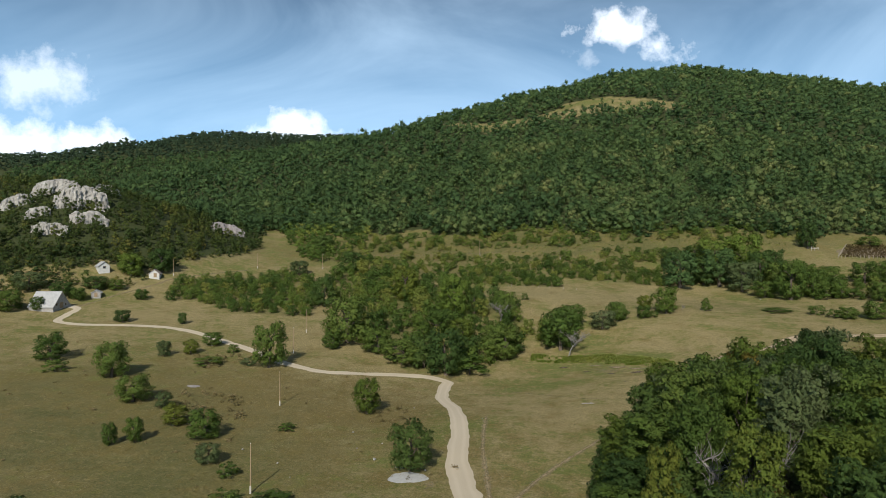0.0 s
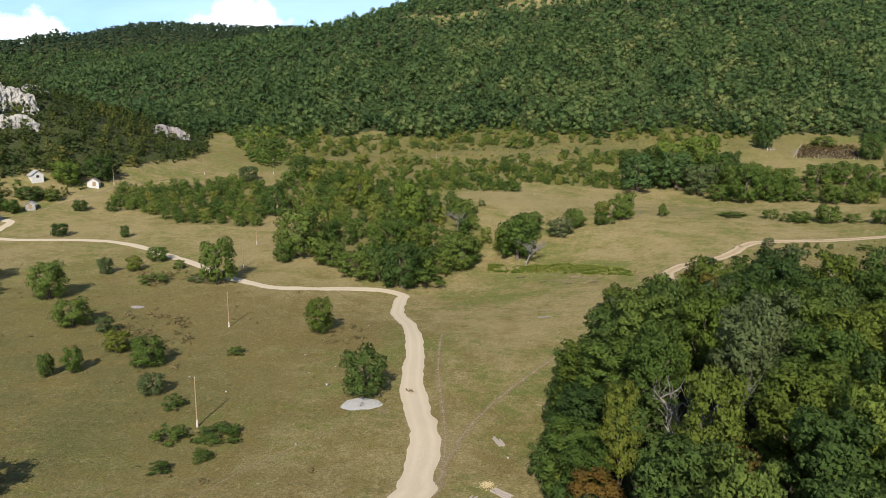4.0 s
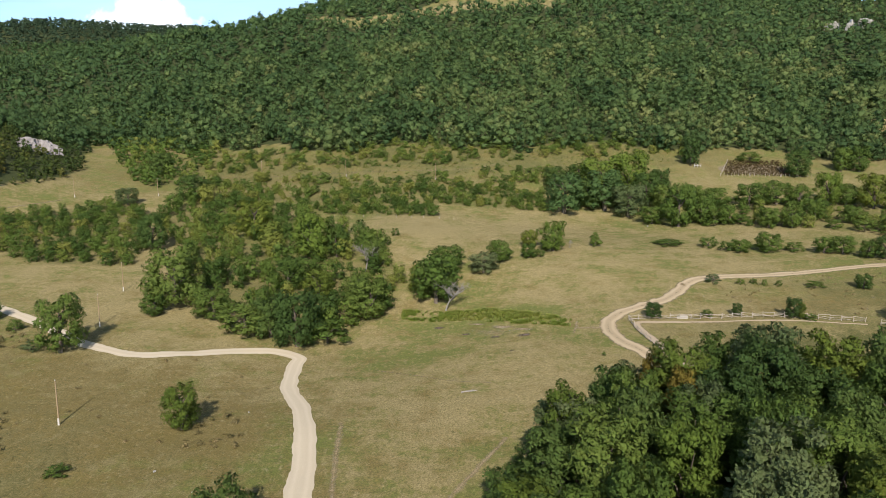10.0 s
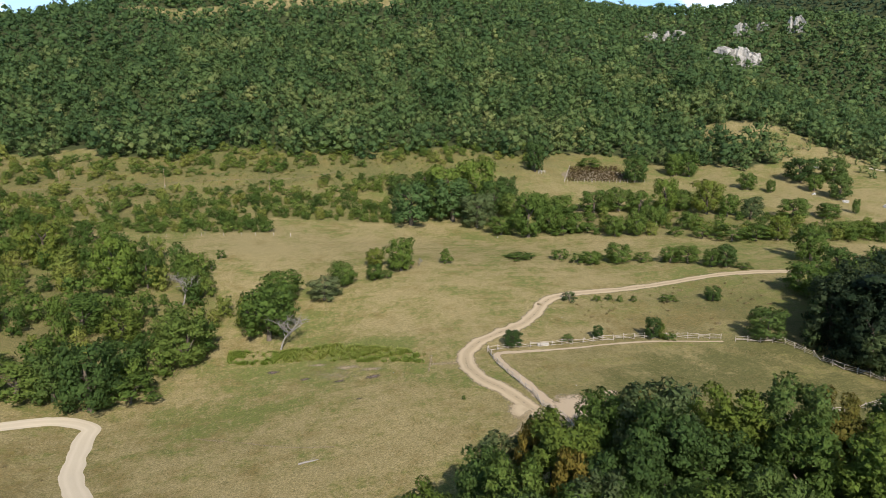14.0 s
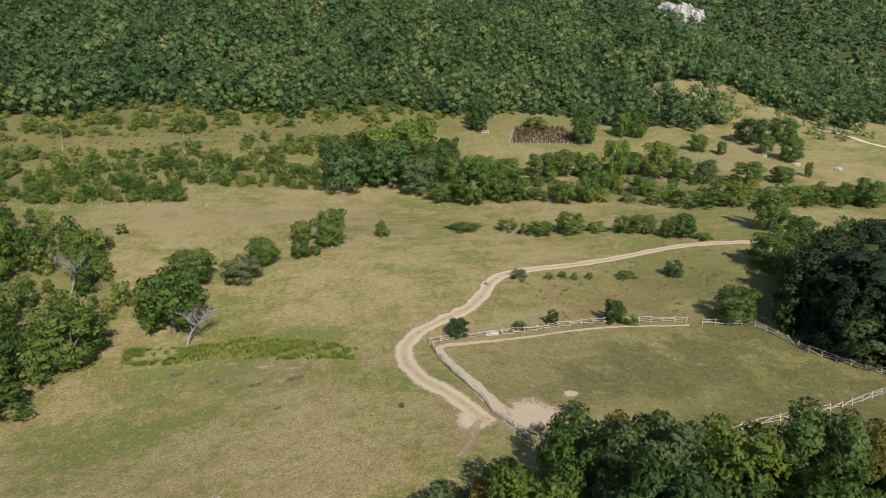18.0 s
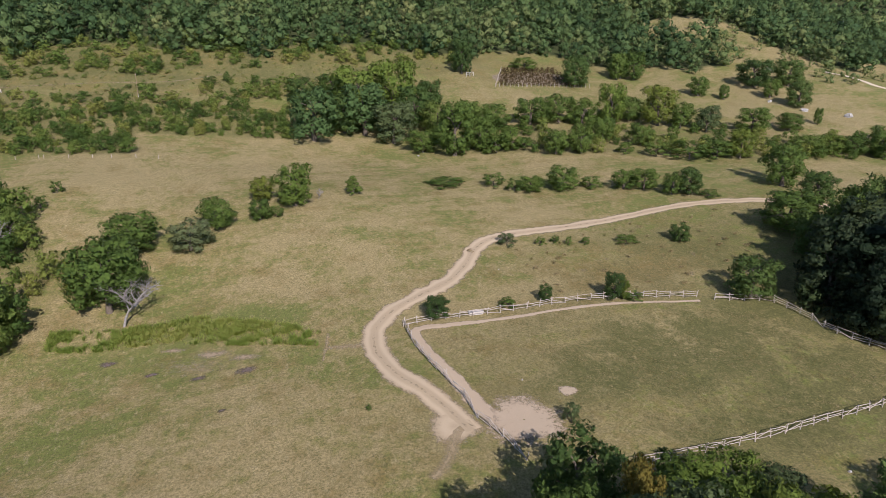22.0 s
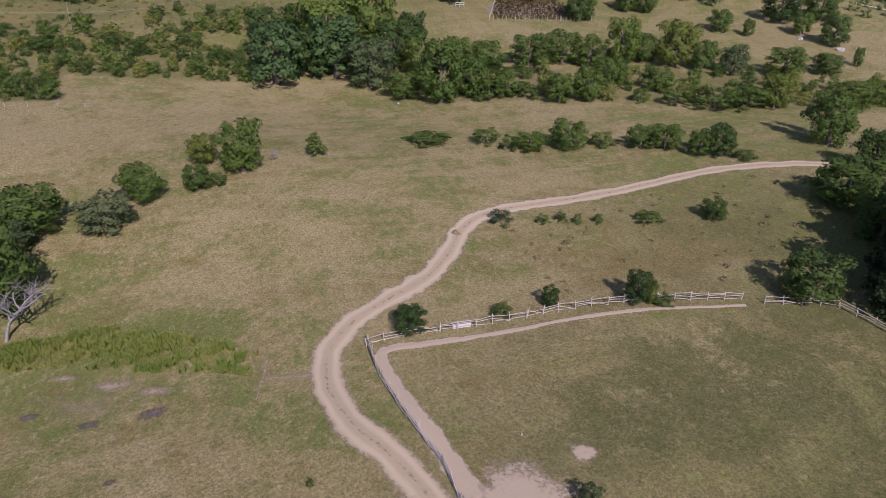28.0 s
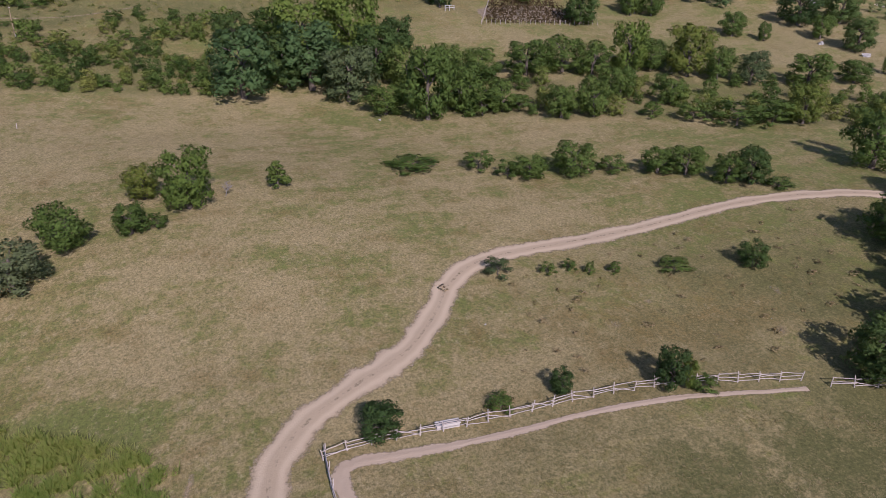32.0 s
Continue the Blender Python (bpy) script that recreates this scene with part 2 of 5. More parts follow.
MEADOW = meadow_material()
GRAVEL = road_material("pale_limestone_gravel", (0.61, 0.53, 0.40), (0.43, 0.365, 0.27), 0.3, 1.02, 0.22)
EARTH = road_material("dusty_earth_track", (0.43, 0.345, 0.230), (0.31, 0.245, 0.155), 0.9, 0.70, 0.34, 0.16)
TRODDEN = road_material("trodden_bare_earth", (0.44, 0.355, 0.255), (0.34, 0.27, 0.185), 0.0, 0.78, 0.22)
WORN = road_material("worn_turf", (0.40, 0.325, 0.20), (0.27, 0.21, 0.12), 0.3, 0.20, 0.5)
LEAF = {
    "round": leaf_material("green_leaves", (0.058, 0.106, 0.019), (0.118, 0.184, 0.032), (0.205, 0.250, 0.056)),
    "dark": leaf_material("dark_green_leaves", (0.040, 0.080, 0.019), (0.084, 0.142, 0.030), (0.150, 0.198, 0.050)),
    "bright": leaf_material("light_green_leaves", (0.090, 0.148, 0.019), (0.155, 0.222, 0.034), (0.235, 0.280, 0.058)),
    "yellow": leaf_material("yellowing_leaves", (0.078, 0.128, 0.018), (0.140, 0.190, 0.028), (0.260, 0.255, 0.042)),
    "grey": leaf_material("grey_green_leaves", (0.070, 0.108, 0.036), (0.130, 0.172, 0.064), (0.215, 0.240, 0.115)),
    "autumn": leaf_material("turning_leaves", (0.064, 0.116, 0.018), (0.125, 0.192, 0.030), (0.185, 0.225, 0.042)),
    "russet": leaf_material("rust_brown_leaves", (0.095, 0.075, 0.018), (0.190, 0.122, 0.026), (0.280, 0.165, 0.030)),
    "ochre": leaf_material("ochre_turning_leaves", (0.110, 0.115, 0.022), (0.200, 0.165, 0.030), (0.300, 0.215, 0.036)),
    "fir": leaf_material("dark_fir_needles", (0.014, 0.030, 0.012), (0.030, 0.052, 0.019), (0.066, 0.090, 0.034), 0.25),
    "spruce": leaf_material("blue_green_needles", (0.048, 0.100, 0.028), (0.092, 0.162, 0.048), (0.150, 0.220, 0.072)),
}
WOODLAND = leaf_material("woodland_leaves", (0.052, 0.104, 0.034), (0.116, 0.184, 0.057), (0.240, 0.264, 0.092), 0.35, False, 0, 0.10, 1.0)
KNOLL_WOOD = leaf_material("yellowing_scrub_leaves", (0.040, 0.072, 0.016), (0.092, 0.124, 0.024), (0.215, 0.190, 0.042), 0.35, False, 0, 0.12, 1.0)
THICKET = leaf_material("thicket_leaves", (0.070, 0.126, 0.022), (0.138, 0.210, 0.036), (0.270, 0.285, 0.060), 0.34, False, 5.0, 0.14, 1.7)
# Much darker version of THICKET for the paddock corner.
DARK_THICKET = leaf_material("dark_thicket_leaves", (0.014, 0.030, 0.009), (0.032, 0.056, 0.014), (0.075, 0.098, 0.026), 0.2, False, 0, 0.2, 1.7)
DRY_BRUSH = leaf_material("dry_brush_leaves", (0.125, 0.115, 0.040), (0.200, 0.160, 0.066), (0.300, 0.230, 0.115), 0.35, False, 0, 0.3, 0)
# Bluer than the near woods: distance haze is put into this leaf colour.
FAR_WOOD_HAZED = leaf_material("far_wood_haze_tint", (0.030, 0.058, 0.028), (0.055, 0.090, 0.040), (0.100, 0.122, 0.052), 0.25, False, 0, 0.10, 0.5)
BLADE = leaf_material("meadow_tufts", (0.150, 0.150, 0.050), (0.225, 0.195, 0.080), (0.330, 0.280, 0.150), 0.5, False, 0, 0.3, 0)
REED = leaf_material("green_reeds", (0.132, 0.222, 0.036), (0.225, 0.310, 0.058), (0.420, 0.400, 0.120), 0.5, False, 0, 0.3, 0)
BARK = plain_material("bark", (0.06, 0.048, 0.035), (0.16, 0.13, 0.10), 0.95, 4, 0.03, (1, 1, 0.25))
DEADWOOD = plain_material("bleached_dead_wood", (0.15, 0.135, 0.12), (0.32, 0.295, 0.27), 0.9, 3)
RAILWOOD = plain_material("weathered_rail_wood", (0.25, 0.215, 0.18), (0.50, 0.445, 0.385), 0.9, 5)
POLEWOOD = plain_material("brown_pole_wood", (0.20, 0.14, 0.08), (0.36, 0.27, 0.17), 0.9, 5)
CONCRETE = plain_material("pale_concrete", (0.36, 0.34, 0.30), (0.54, 0.51, 0.46), 0.9, 5)
LIMESTONE = plain_material("limestone", (0.17, 0.16, 0.14), (0.50, 0.48, 0.44), 0.92, 0.45, 0.9)
SHALE = plain_material("grey_shale", (0.16, 0.145, 0.145), (0.36, 0.33, 0.32), 0.92, 0.5, 0.4)
PLASTER = plain_material("white_plaster", (0.42, 0.42, 0.40), (0.62, 0.61, 0.58), 0.9, 1.2)
ROOFING = plain_material("pale_grey_roof_sheet", (0.30, 0.30, 0.30), (0.46, 0.46, 0.45), 0.55, 0.9)
TILES = plain_material("grey_brown_roof_tiles", (0.20, 0.165, 0.14), (0.36, 0.31, 0.27), 0.85, 1.5)
STONEWALL = plain_material("grey_stone_wall", (0.22, 0.21, 0.20), (0.42, 0.40, 0.37), 0.9, 1.5)
GLASS_DARK = plain_material("dark_window_glass", (0.02, 0.022, 0.025), (0.04, 0.045, 0.05), 0.15, 1.0, 0.0, None, 0.6)
MUD = plain_material("dried_lime_mud", (0.33, 0.33, 0.32), (0.47, 0.47, 0.455), 0.8, 1.2)
SOIL = plain_material("dug_brown_soil", (0.11, 0.088, 0.058), (0.24, 0.195, 0.13), 0.95, 1.1, 0.12)
DUG = road_material("burnt_turf", (0.20, 0.155, 0.125), (0.10, 0.078, 0.068), 0.0, 0.56, 0.45)
LITTER = road_material("thin_straw_litter", (0.40, 0.325, 0.215), (0.29, 0.225, 0.15), 0.0, 0.42, 0.5)
VINES = leaf_material("withered_vines", (0.06, 0.045, 0.018), (0.125, 0.085, 0.035), (0.20, 0.15, 0.06), 0.3, False, 0, 0.3, 0)
HAY = plain_material("pale_wood_chips", (0.46, 0.38, 0.20), (0.68, 0.58, 0.36), 0.9, 6)

# ---- ground ----
def relief(x, y):
    """Height of the ground: a gently rising valley floor, banks and gullies on it, and wooded hills by their crest lines."""
    x, y = np.asarray(x, float), np.asarray(y, float)
    u, v = np.clip(x, -260, 330) / 100, (np.clip(y, -80, 400) - 200) / 100
    z = 14.2 + 1.3 * u + 11.2 * v + 1.3 * u * u + 0.4 * u * v + 3.1 * v * v - 0.24 * u**3
    for bx, by, r, h in BANKS:
        z = z + h * np.exp(-((x - bx) ** 2 + (y - by) ** 2) / (2 * r * r))
    tops = [z]
    for nodes, slope, flat in CRESTS:
        best = np.full(x.shape, -400.0)
        for (ax, ay, az), (bx, by, bz) in zip(nodes, nodes[1:]):
            dx, dy = bx - ax, by - ay
            s = np.clip(((x - ax) * dx + (y - ay) * dy) / (dx * dx + dy * dy), 0, 1)
            d = np.hypot(x - ax - s * dx, y - ay - s * dy)
            best = np.maximum(best, az + s * (bz - az) - slope * (np.sqrt(d * d + flat * flat) - flat))
        tops.append(best)
    tops = np.array(tops)
    top = tops.max(0)
    return top + 6.0 * np.log(np.exp((tops - top) / 6.0).sum(0))
BANKS = [(-28, 178, 26, -4.5), (4, 198, 20, -2.0), (46, 240, 26, 3.4), (-18, 262, 24, 3.0), (75, 290, 30, -3.4), (45, 304, 25, -2.2), (141, 210, 28, 2.8), (60, 158, 26, 1.2)]
SPUR = [(325, 590, 138), (308, 512, 107), (284, 424, 75), (273, 385, 61), (269, 350, 49), (276, 322, 42)]
CRESTS = [
    ([(-420, 790, 150), (-328, 785, 161), (-280, 793, 169), (-251, 792, 174), (-194, 797, 178), (-155, 805, 191), (-86, 856, 220), (-15, 930, 253), (87, 970, 282), (158, 1028, 300), (312, 1055, 284), (440, 1020, 252), (455, 845, 213)], 0.43, 60),
    ([(440, 1020, 252), (455, 845, 213), (503, 770, 204), (558, 702, 190), (591, 674, 177), (635, 658, 159), (679, 641, 141), (900, 560, 70)], 0.54, 60),
    ([(-1500, 1000, 220), (-1000, 1050, 203), (-832, 1050, 200), (-770, 1120, 230), (-683, 1250, 267), (-400, 1300, 258)], 0.4, 80),
    ([(-520, 330, 95), (-288, 345, 82), (-235, 440, 58)], 0.55, 25),
    (SPUR, 0.45, 22),
    ([(900, 3000, 330), (1500, 2500, 470), (1950, 2350, 650), (2600, 1700, 690)], 0.4, 120),
]


def inside(poly, x, y):
    """Which of the points lie in a polygon on the plan."""
    x, y = np.asarray(x, float), np.asarray(y, float)
    hit = np.zeros(x.shape, bool)
    for (ax, ay), (bx, by) in zip(poly, poly[1:] + poly[:1]):
        if ay != by:
            hit ^= ((ay > y) != (by > y)) & (x < (bx - ax) * (y - ay) / (by - ay) + ax)
    return hit


def waves(x, y, size, seed=0):
    """Cheap smooth variation between -1 and 1 over about that many metres."""
    r = np.random.RandomState(seed)
    out = 0 * np.asarray(x, float)
    for k in range(6):
        a, s, f = r.uniform(0, 6.283), r.uniform(0.7, 1.6) * 6.283 / size, r.uniform(0, 6.283)
        out = out + np.sin((x * math.cos(a) + y * math.sin(a)) * s + f)
    return out / 3.2


def mesh_of(name, verts, faces, material, smooth=False, normals=None, **attributes):
    """A mesh from arrays of points and of four-cornered faces."""
    me = bpy.data.meshes.new(name)
    verts, faces = np.asarray(verts, np.float32), np.asarray(faces, np.int32)
    me.vertices.add(len(verts))
    me.vertices.foreach_set("co", verts.ravel())
    me.loops.add(faces.size)
    me.loops.foreach_set("vertex_index", faces.ravel())
    me.polygons.add(len(faces))
    me.polygons.foreach_set("loop_start", np.arange(len(faces), dtype=np.int32) * 4)
    me.polygons.foreach_set("use_smooth", np.full(len(faces), smooth or normals is not None))
    for key, values in attributes.items():
        me.attributes.new(key, "FLOAT", "POINT").data.foreach_set("value", np.asarray(values, np.float32))
    if normals is not None:
        me.attributes.new("custom_normal", "FLOAT_VECTOR", "POINT").data.foreach_set("vector", np.asarray(normals, np.float32).ravel())
    me.materials.append(material)
    me.update(calc_edges=True)
    return me


def grid_faces(rows, cols):
    i = np.arange(rows * cols).reshape(rows, cols)
    return np.stack([i[:-1, :-1], i[:-1, 1:], i[1:, 1:], i[1:, :-1]], -1).reshape(-1, 4)


HILLTOP = [(-150, 745), (-134, 728), (-83, 676), (-60, 690), (-16, 694), (54, 692), (115, 688), (112, 715), (92, 735), (70, 752), (40, 772), (0, 772), (-10, 740), (-40, 728), (-94, 715)]
SPUR_CLEARING = [(243, 420), (262, 410), (281, 386), (284, 357), (289, 330), (304, 300), (240, 300), (240, 331), (250, 345), (246, 365), (238, 392)]
SADDLE = [(-212, 440), (-168, 392), (-136, 345), (-126, 322), (-182, 275), (-196, 282), (-178, 348), (-190, 385)]
GROVE = [(9, 22), (7, 60), (7, 85), (12, 107), (24, 116), (41, 119), (55, 117), (68, 113), (88, 107), (98, 70), (60, 22)]
COPSE_AREA = [(-80.7, 208.7), (-64.9, 199.5), (-48.3, 191.2), (-35.5, 188.6), (-23.7, 190.6), (-16.4, 202.3), (-11.5, 216.3), (-19.6, 241.3), (-44.3, 280.5), (-79, 309.8), (-114.4, 332), (-112.9, 287.3), (-81.4, 237.4)]
ORCHARD_AREA = [(-130.6, 234.8), (-101.3, 234.1), (-104.8, 256.2), (-125.4, 303), (-142.9, 311.2), (-163.3, 292.8), (-180.2, 271.1), (-166.2, 243.9), (-158.6, 251.1)]
HEDGE_AREA = [(-92.4, 314.5), (-40.7, 297.2), (-3.7, 291.2), (-4.1, 313.4), (8.5, 308.9), (41.8, 306.7), (45.3, 325.1), (18, 334.2), (-14.6, 330.9), (-47.3, 329.5), (-100.2, 334.6)]
SCRUB_AREA = [(-109.3, 340.4), (-47.6, 331), (-5.9, 331.8), (41.5, 333.9), (56.7, 351.6), (116.8, 361.6), (130.9, 385.9), (48.7, 392.4), (2.4, 396.4), (-60.1, 396.4), (-131.6, 395.9)]
EAST_AREA = [(88.9, 282.5), (111.6, 271.4), (137.4, 260.2), (171.5, 242), (214.6, 232.1), (237.1, 225), (258.1, 240.6), (202.7, 258.6), (189.5, 270.8), (170.8, 277.1), (144, 288.9), (107.4, 299.4)]

def yards(x, y):
    """The open ground round the farm buildings and towards the valley."""
    near = np.zeros(np.shape(x), bool)
    for hx, hy, r in ((-212, 263, 6), (-191, 272, 5.5), (-207, 256, 5), (-187, 265, 5), (-201, 217, 9), (-196, 210, 9), (-196, 238, 4), (-190, 212, 9)):
        near |= np.hypot(x - hx, y - hy) < r
    return near


def woods(x, y):
    """Where the hills carry closed woodland."""
    z = relief(x, y)
    edge = np.where(x < -170, 33, 54) - 7 * np.clip((x - 120) / 80, 0, 1) + 2.5 * waves(x, y, 45, 3)
    free = inside(HILLTOP, x, y) | inside(SPUR_CLEARING, x, y) | inside(SADDLE, x, y)
    return (z > edge) & ~free & ~yards(x, y) & (y > 225)


# Drier and greener stretches of the grass: centre, reach and how dry.
STRETCHES = [
    (-3, 175, 24, 12, -0.34), (106, 152, 22, 15, -0.1), (36, 755, 45, 22, -0.6), (16, 194, 20, 6, -0.7), (62, 168, 16, 10, 0.06), (30, 158, 24, 18, 0.20), (-6, 125, 26, 42, 0.06), (45, 200, 30, 12, 0.05), (60, 292, 40, 9, -0.2), (130, 250, 50, 14, -0.24), (-95, 130, 70, 55, -0.16), (-10, 372, 180, 34, -0.40), (190, 322, 90, 36, -0.16), (20, 750, 140, 50, 0.16),
    (225, 288, 60, 36, -0.04), (262, 370, 30, 60, 0.2), (-5, 268, 90, 20, 0.06), (60, 218, 40, 16, 0.05), (112, 212, 40, 30, -0.18), (20, 82, 14, 40, -0.3),
    (-1, 80, 7, 24, -0.35), (150, 345, 40, 14, -0.04), (-160, 330, 26, 40, -0.05), (75, 250, 60, 10, -0.04), (-55, 170, 40, 16, 0.10),
]
near = np.arange(-262, 336, 2.6)
gx = np.concatenate([np.linspace(-4200, -900, 20), np.linspace(-880, -270, 62), near, np.linspace(346, 900, 56), np.linspace(940, 4200, 22)])
near = np.arange(-40, 442, 2.6)
gy = np.concatenate([np.linspace(-1500, -60, 16), near, np.linspace(450, 1150, 90), np.linspace(1180, 4600, 40)])
X, Y = np.meshgrid(gx, gy)
Z = relief(X, Y) + 0.05 * waves(X, Y, 9, 1) + 0.12 * waves(X, Y, 31, 2)
dry = 0 * X
for sx, sy, rx, ry, h in STRETCHES:
    dry += h * np.exp(-(((X - sx) / rx) ** 2 + ((Y - sy) / ry) ** 2))
rough = 0 * X
for sx, sy, rx, ry, h in [(-105, 112, 75, 55, 0.19), (-80, 145, 40, 26, 0.13), (-40, 132, 12, 9, 0.16), (-60, 95, 40, 35, 0.05), (97, 192, 22, 10, 0.08), (-10, 370, 180, 32, 0.17), (97, 190, 26, 11, 0.10), (-30, 60, 60, 30, 0.05)]:
    rough += h * np.exp(-(((X - sx) / rx) ** 2 + ((Y - sy) / ry) ** 2))
# Greener, darker grass; the paddock entries also carry lens darkening in their colour.
lush_dim = 0 * X
for sx, sy, rx, ry, h in [(106, 150, 22, 19, 1.3), (84, 158, 32, 17, 1.5), (106, 196, 24, 13, 1.0), (92, 138, 25, 10, 1.0), (85, 166, 24, 12, 0.5), (-10, 370, 180, 34, 1.5), (-75, 72, 40, 42, 0.9), (-125, 120, 48, 45, 1.0), (-70, 115, 40, 35, 0.25), (152, 200, 30, 30, 0.5), (120, 178, 13, 18, 0.7), (200, 300, 60, 40, 0.25)]:
    lush_dim += h * np.exp(-(((X - sx) / rx) ** 2 + ((Y - sy) / ry) ** 2))
for area in (COPSE_AREA, HEDGE_AREA, ORCHARD_AREA, EAST_AREA):
    lush_dim += 0.8 * inside(area, X, Y)
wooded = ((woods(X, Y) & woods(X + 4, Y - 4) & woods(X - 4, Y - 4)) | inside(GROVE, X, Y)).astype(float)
ground = new("ground", mesh_of("ground", np.stack([X, Y, Z], -1).reshape(-1, 3), grid_faces(len(gy), len(gx)), MEADOW, True, dry=dry.ravel(), rough=rough.ravel(), wood=wooded.ravel(), lush_dim=lush_dim.ravel()))
tagged(ground, "sunlit dry meadow valley rising into wooded hills", "ground", kind="structure")


def height(x, y):
    return float(relief(x, y) + 0.05 * waves(x, y, 9, 1) + 0.12 * waves(x, y, 31, 2))


def heights(x, y):
    return relief(x, y) + 0.05 * waves(x, y, 9, 1) + 0.12 * waves(x, y, 31, 2)


def lie(x, y):
    """The height of the ground's own facets, for what lies flat on it."""
    i, j = np.clip(np.searchsorted(gx, x) - 1, 0, len(gx) - 2), np.clip(np.searchsorted(gy, y) - 1, 0, len(gy) - 2)
    a, b = (x - gx[i]) / (gx[i + 1] - gx[i]), (y - gy[j]) / (gy[j + 1] - gy[j])
    return (Z[j, i] * (1 - a) + Z[j, i + 1] * a) * (1 - b) + (Z[j + 1, i] * (1 - a) + Z[j + 1, i + 1] * a) * b


def glide(points, step):
    """Points at even steps along a smooth line through the given ones."""
    p = np.array(points, float)
    p = np.vstack([2 * p[0] - p[1], p, 2 * p[-1] - p[-2]])
    out = []
    for a, b, c, d in zip(p, p[1:], p[2:], p[3:]):
        for s in np.arange(0, 1, step / max(np.hypot(*(c - b)[:2]), step)):
            out.append(0.5 * (2 * b + (c - a) * s + (2 * a - 5 * b + 4 * c - d) * s * s + (3 * b - a - 3 * c + d) * s**3))
    return np.array(out + [p[-2]])


def strip(name, points, widths, material, label, lift=0.06, ragged=0.35, category="road"):
    """A road or path: a sheet that lies on the ground along a line, with uneven edges."""
    line = glide(points, 0.5)[:, :2]
    for _ in range(3):
        line[1:-1] = (line[:-2] + 2 * line[1:-1] + line[2:]) / 4
    gone = np.concatenate([[0], np.cumsum(np.hypot(*np.diff(line, axis=0).T))])
    even = np.linspace(0, gone[-1], max(4, int(gone[-1])))
    line = np.stack([np.interp(even, gone, line[:, 0]), np.interp(even, gone, line[:, 1])], -1)
    along = np.gradient(line, axis=0)
    along /= np.hypot(along[:, 0], along[:, 1])[:, None]
    n, cols = len(line), 11
    wide = np.interp(np.linspace(0, 1, n), np.linspace(0, 1, len(widths)), widths)
    q = np.linspace(-1, 1, cols)
    edge_l = wide * (0.5 + ragged * 0.28 * waves(line[:, 0], line[:, 1], 7, 5) + ragged * 0.12 * waves(line[:, 0], line[:, 1], 2.3, 6))
    edge_r = wide * (0.5 + ragged * 0.28 * waves(line[:, 0], line[:, 1], 7, 7) + ragged * 0.12 * waves(line[:, 0], line[:, 1], 2.3, 8))
    reach = np.where(q[None, :] < 0, q[None, :] * edge_l[:, None], q[None, :] * edge_r[:, None])
    x, y = line[:, :1] - along[:, 1:] * reach, line[:, 1:2] + along[:, :1] * reach
    z = lie(x, y) + lift - 0.05 * np.abs(q[None, :]) ** 3 - 0.035 * np.exp(-(((np.abs(q[None, :]) - 0.48) / 0.14) ** 2))
    me = mesh_of(name, np.stack([x, y, z], -1).reshape(-1, 3), grid_faces(n, cols)[:, ::-1], material, True)
    uv = np.stack([np.broadcast_to(q * 0.5 + 0.5, (n, cols)), np.broadcast_to(np.arange(n)[:, None] / 3.0, (n, cols))], -1).reshape(-1, 2)
    loops = np.empty(len(me.loops), np.int32)
    me.loops.foreach_get("vertex_index", loops)
    me.uv_layers.new(name="across").data.foreach_set("uv", uv[loops].astype(np.float32).ravel())
    return tagged(new(name, me), label, category, kind="structure")


def patch(name, x, y, rx, ry, turn, material, label, lift=0.05, seed=0, category="ground patch"):
    """A bare or different patch of ground with an uneven outline."""
    rings, cols = 6, 36
    a = np.linspace(0, 2 * math.pi, cols + 1)
    out = 1 + 0.11 * np.sin(2 * a + seed) + 0.07 * np.sin(3 * a + 2.1 * seed) + 0.04 * np.sin(7 * a + seed * 1.7)
    r = np.linspace(0.02, 1, rings)[:, None] * out[None, :]
    u, v = r * np.cos(a) * rx, r * np.sin(a) * ry
    px, py = x + u * math.cos(turn) - v * math.sin(turn), y + u * math.sin(turn) + v * math.cos(turn)
    pz = lie(px, py) + lift - 0.08 * np.linspace(0, 1, rings)[:, None] ** 4 * np.ones_like(px)
    me = mesh_of(name, np.stack([px, py, pz], -1).reshape(-1, 3), grid_faces(rings, cols + 1)[:, ::-1], material, True)
    uv = np.stack([0.62 + 0.38 * np.linspace(0.0, 1, rings)[:, None] * np.ones_like(px), px], -1).reshape(-1, 2)
    loops = np.empty(len(me.loops), np.int32)
    me.loops.foreach_get("vertex_index", loops)
    me.uv_layers.new(name="across").data.foreach_set("uv", uv[loops].astype(np.float32).ravel())
    return tagged(new(name, me), label, category, kind="structure")


GRAVEL_ROAD = [(-14.5, 65.1), (-13.7, 72), (-13.8, 81.5), (-16.3, 92.2), (-19.6, 104.8), (-21.8, 121.6), (-24.3, 134.3), (-27.6, 145.2), (-32, 155.9), (-33.7, 170.1), (-33.9, 174.8), (-39.1, 177.6), (-47.4, 176.4), (-58.3, 172), (-69.1, 168.5), (-78.9, 171.3), (-85.5, 174.1), (-93.7, 180), (-102.3, 186.1), (-109.7, 190.9), (-120.3, 197.4), (-132.2, 203.5), (-145.2, 206.8), (-159.6, 204.9), (-170.8, 201.7), (-177.9, 200.6), (-184.8, 202.1), (-188.5, 211), (-191.1, 220.1), (-196.6, 222.8)]
FARM_TRACK = [(-194.3, 220.5), (-192.6, 229.7), (-191, 241.7), (-188.5, 253.5), (-185.5, 265.9), (-183.6, 276.6), (-174, 296.2), (-164.4, 313.7)]
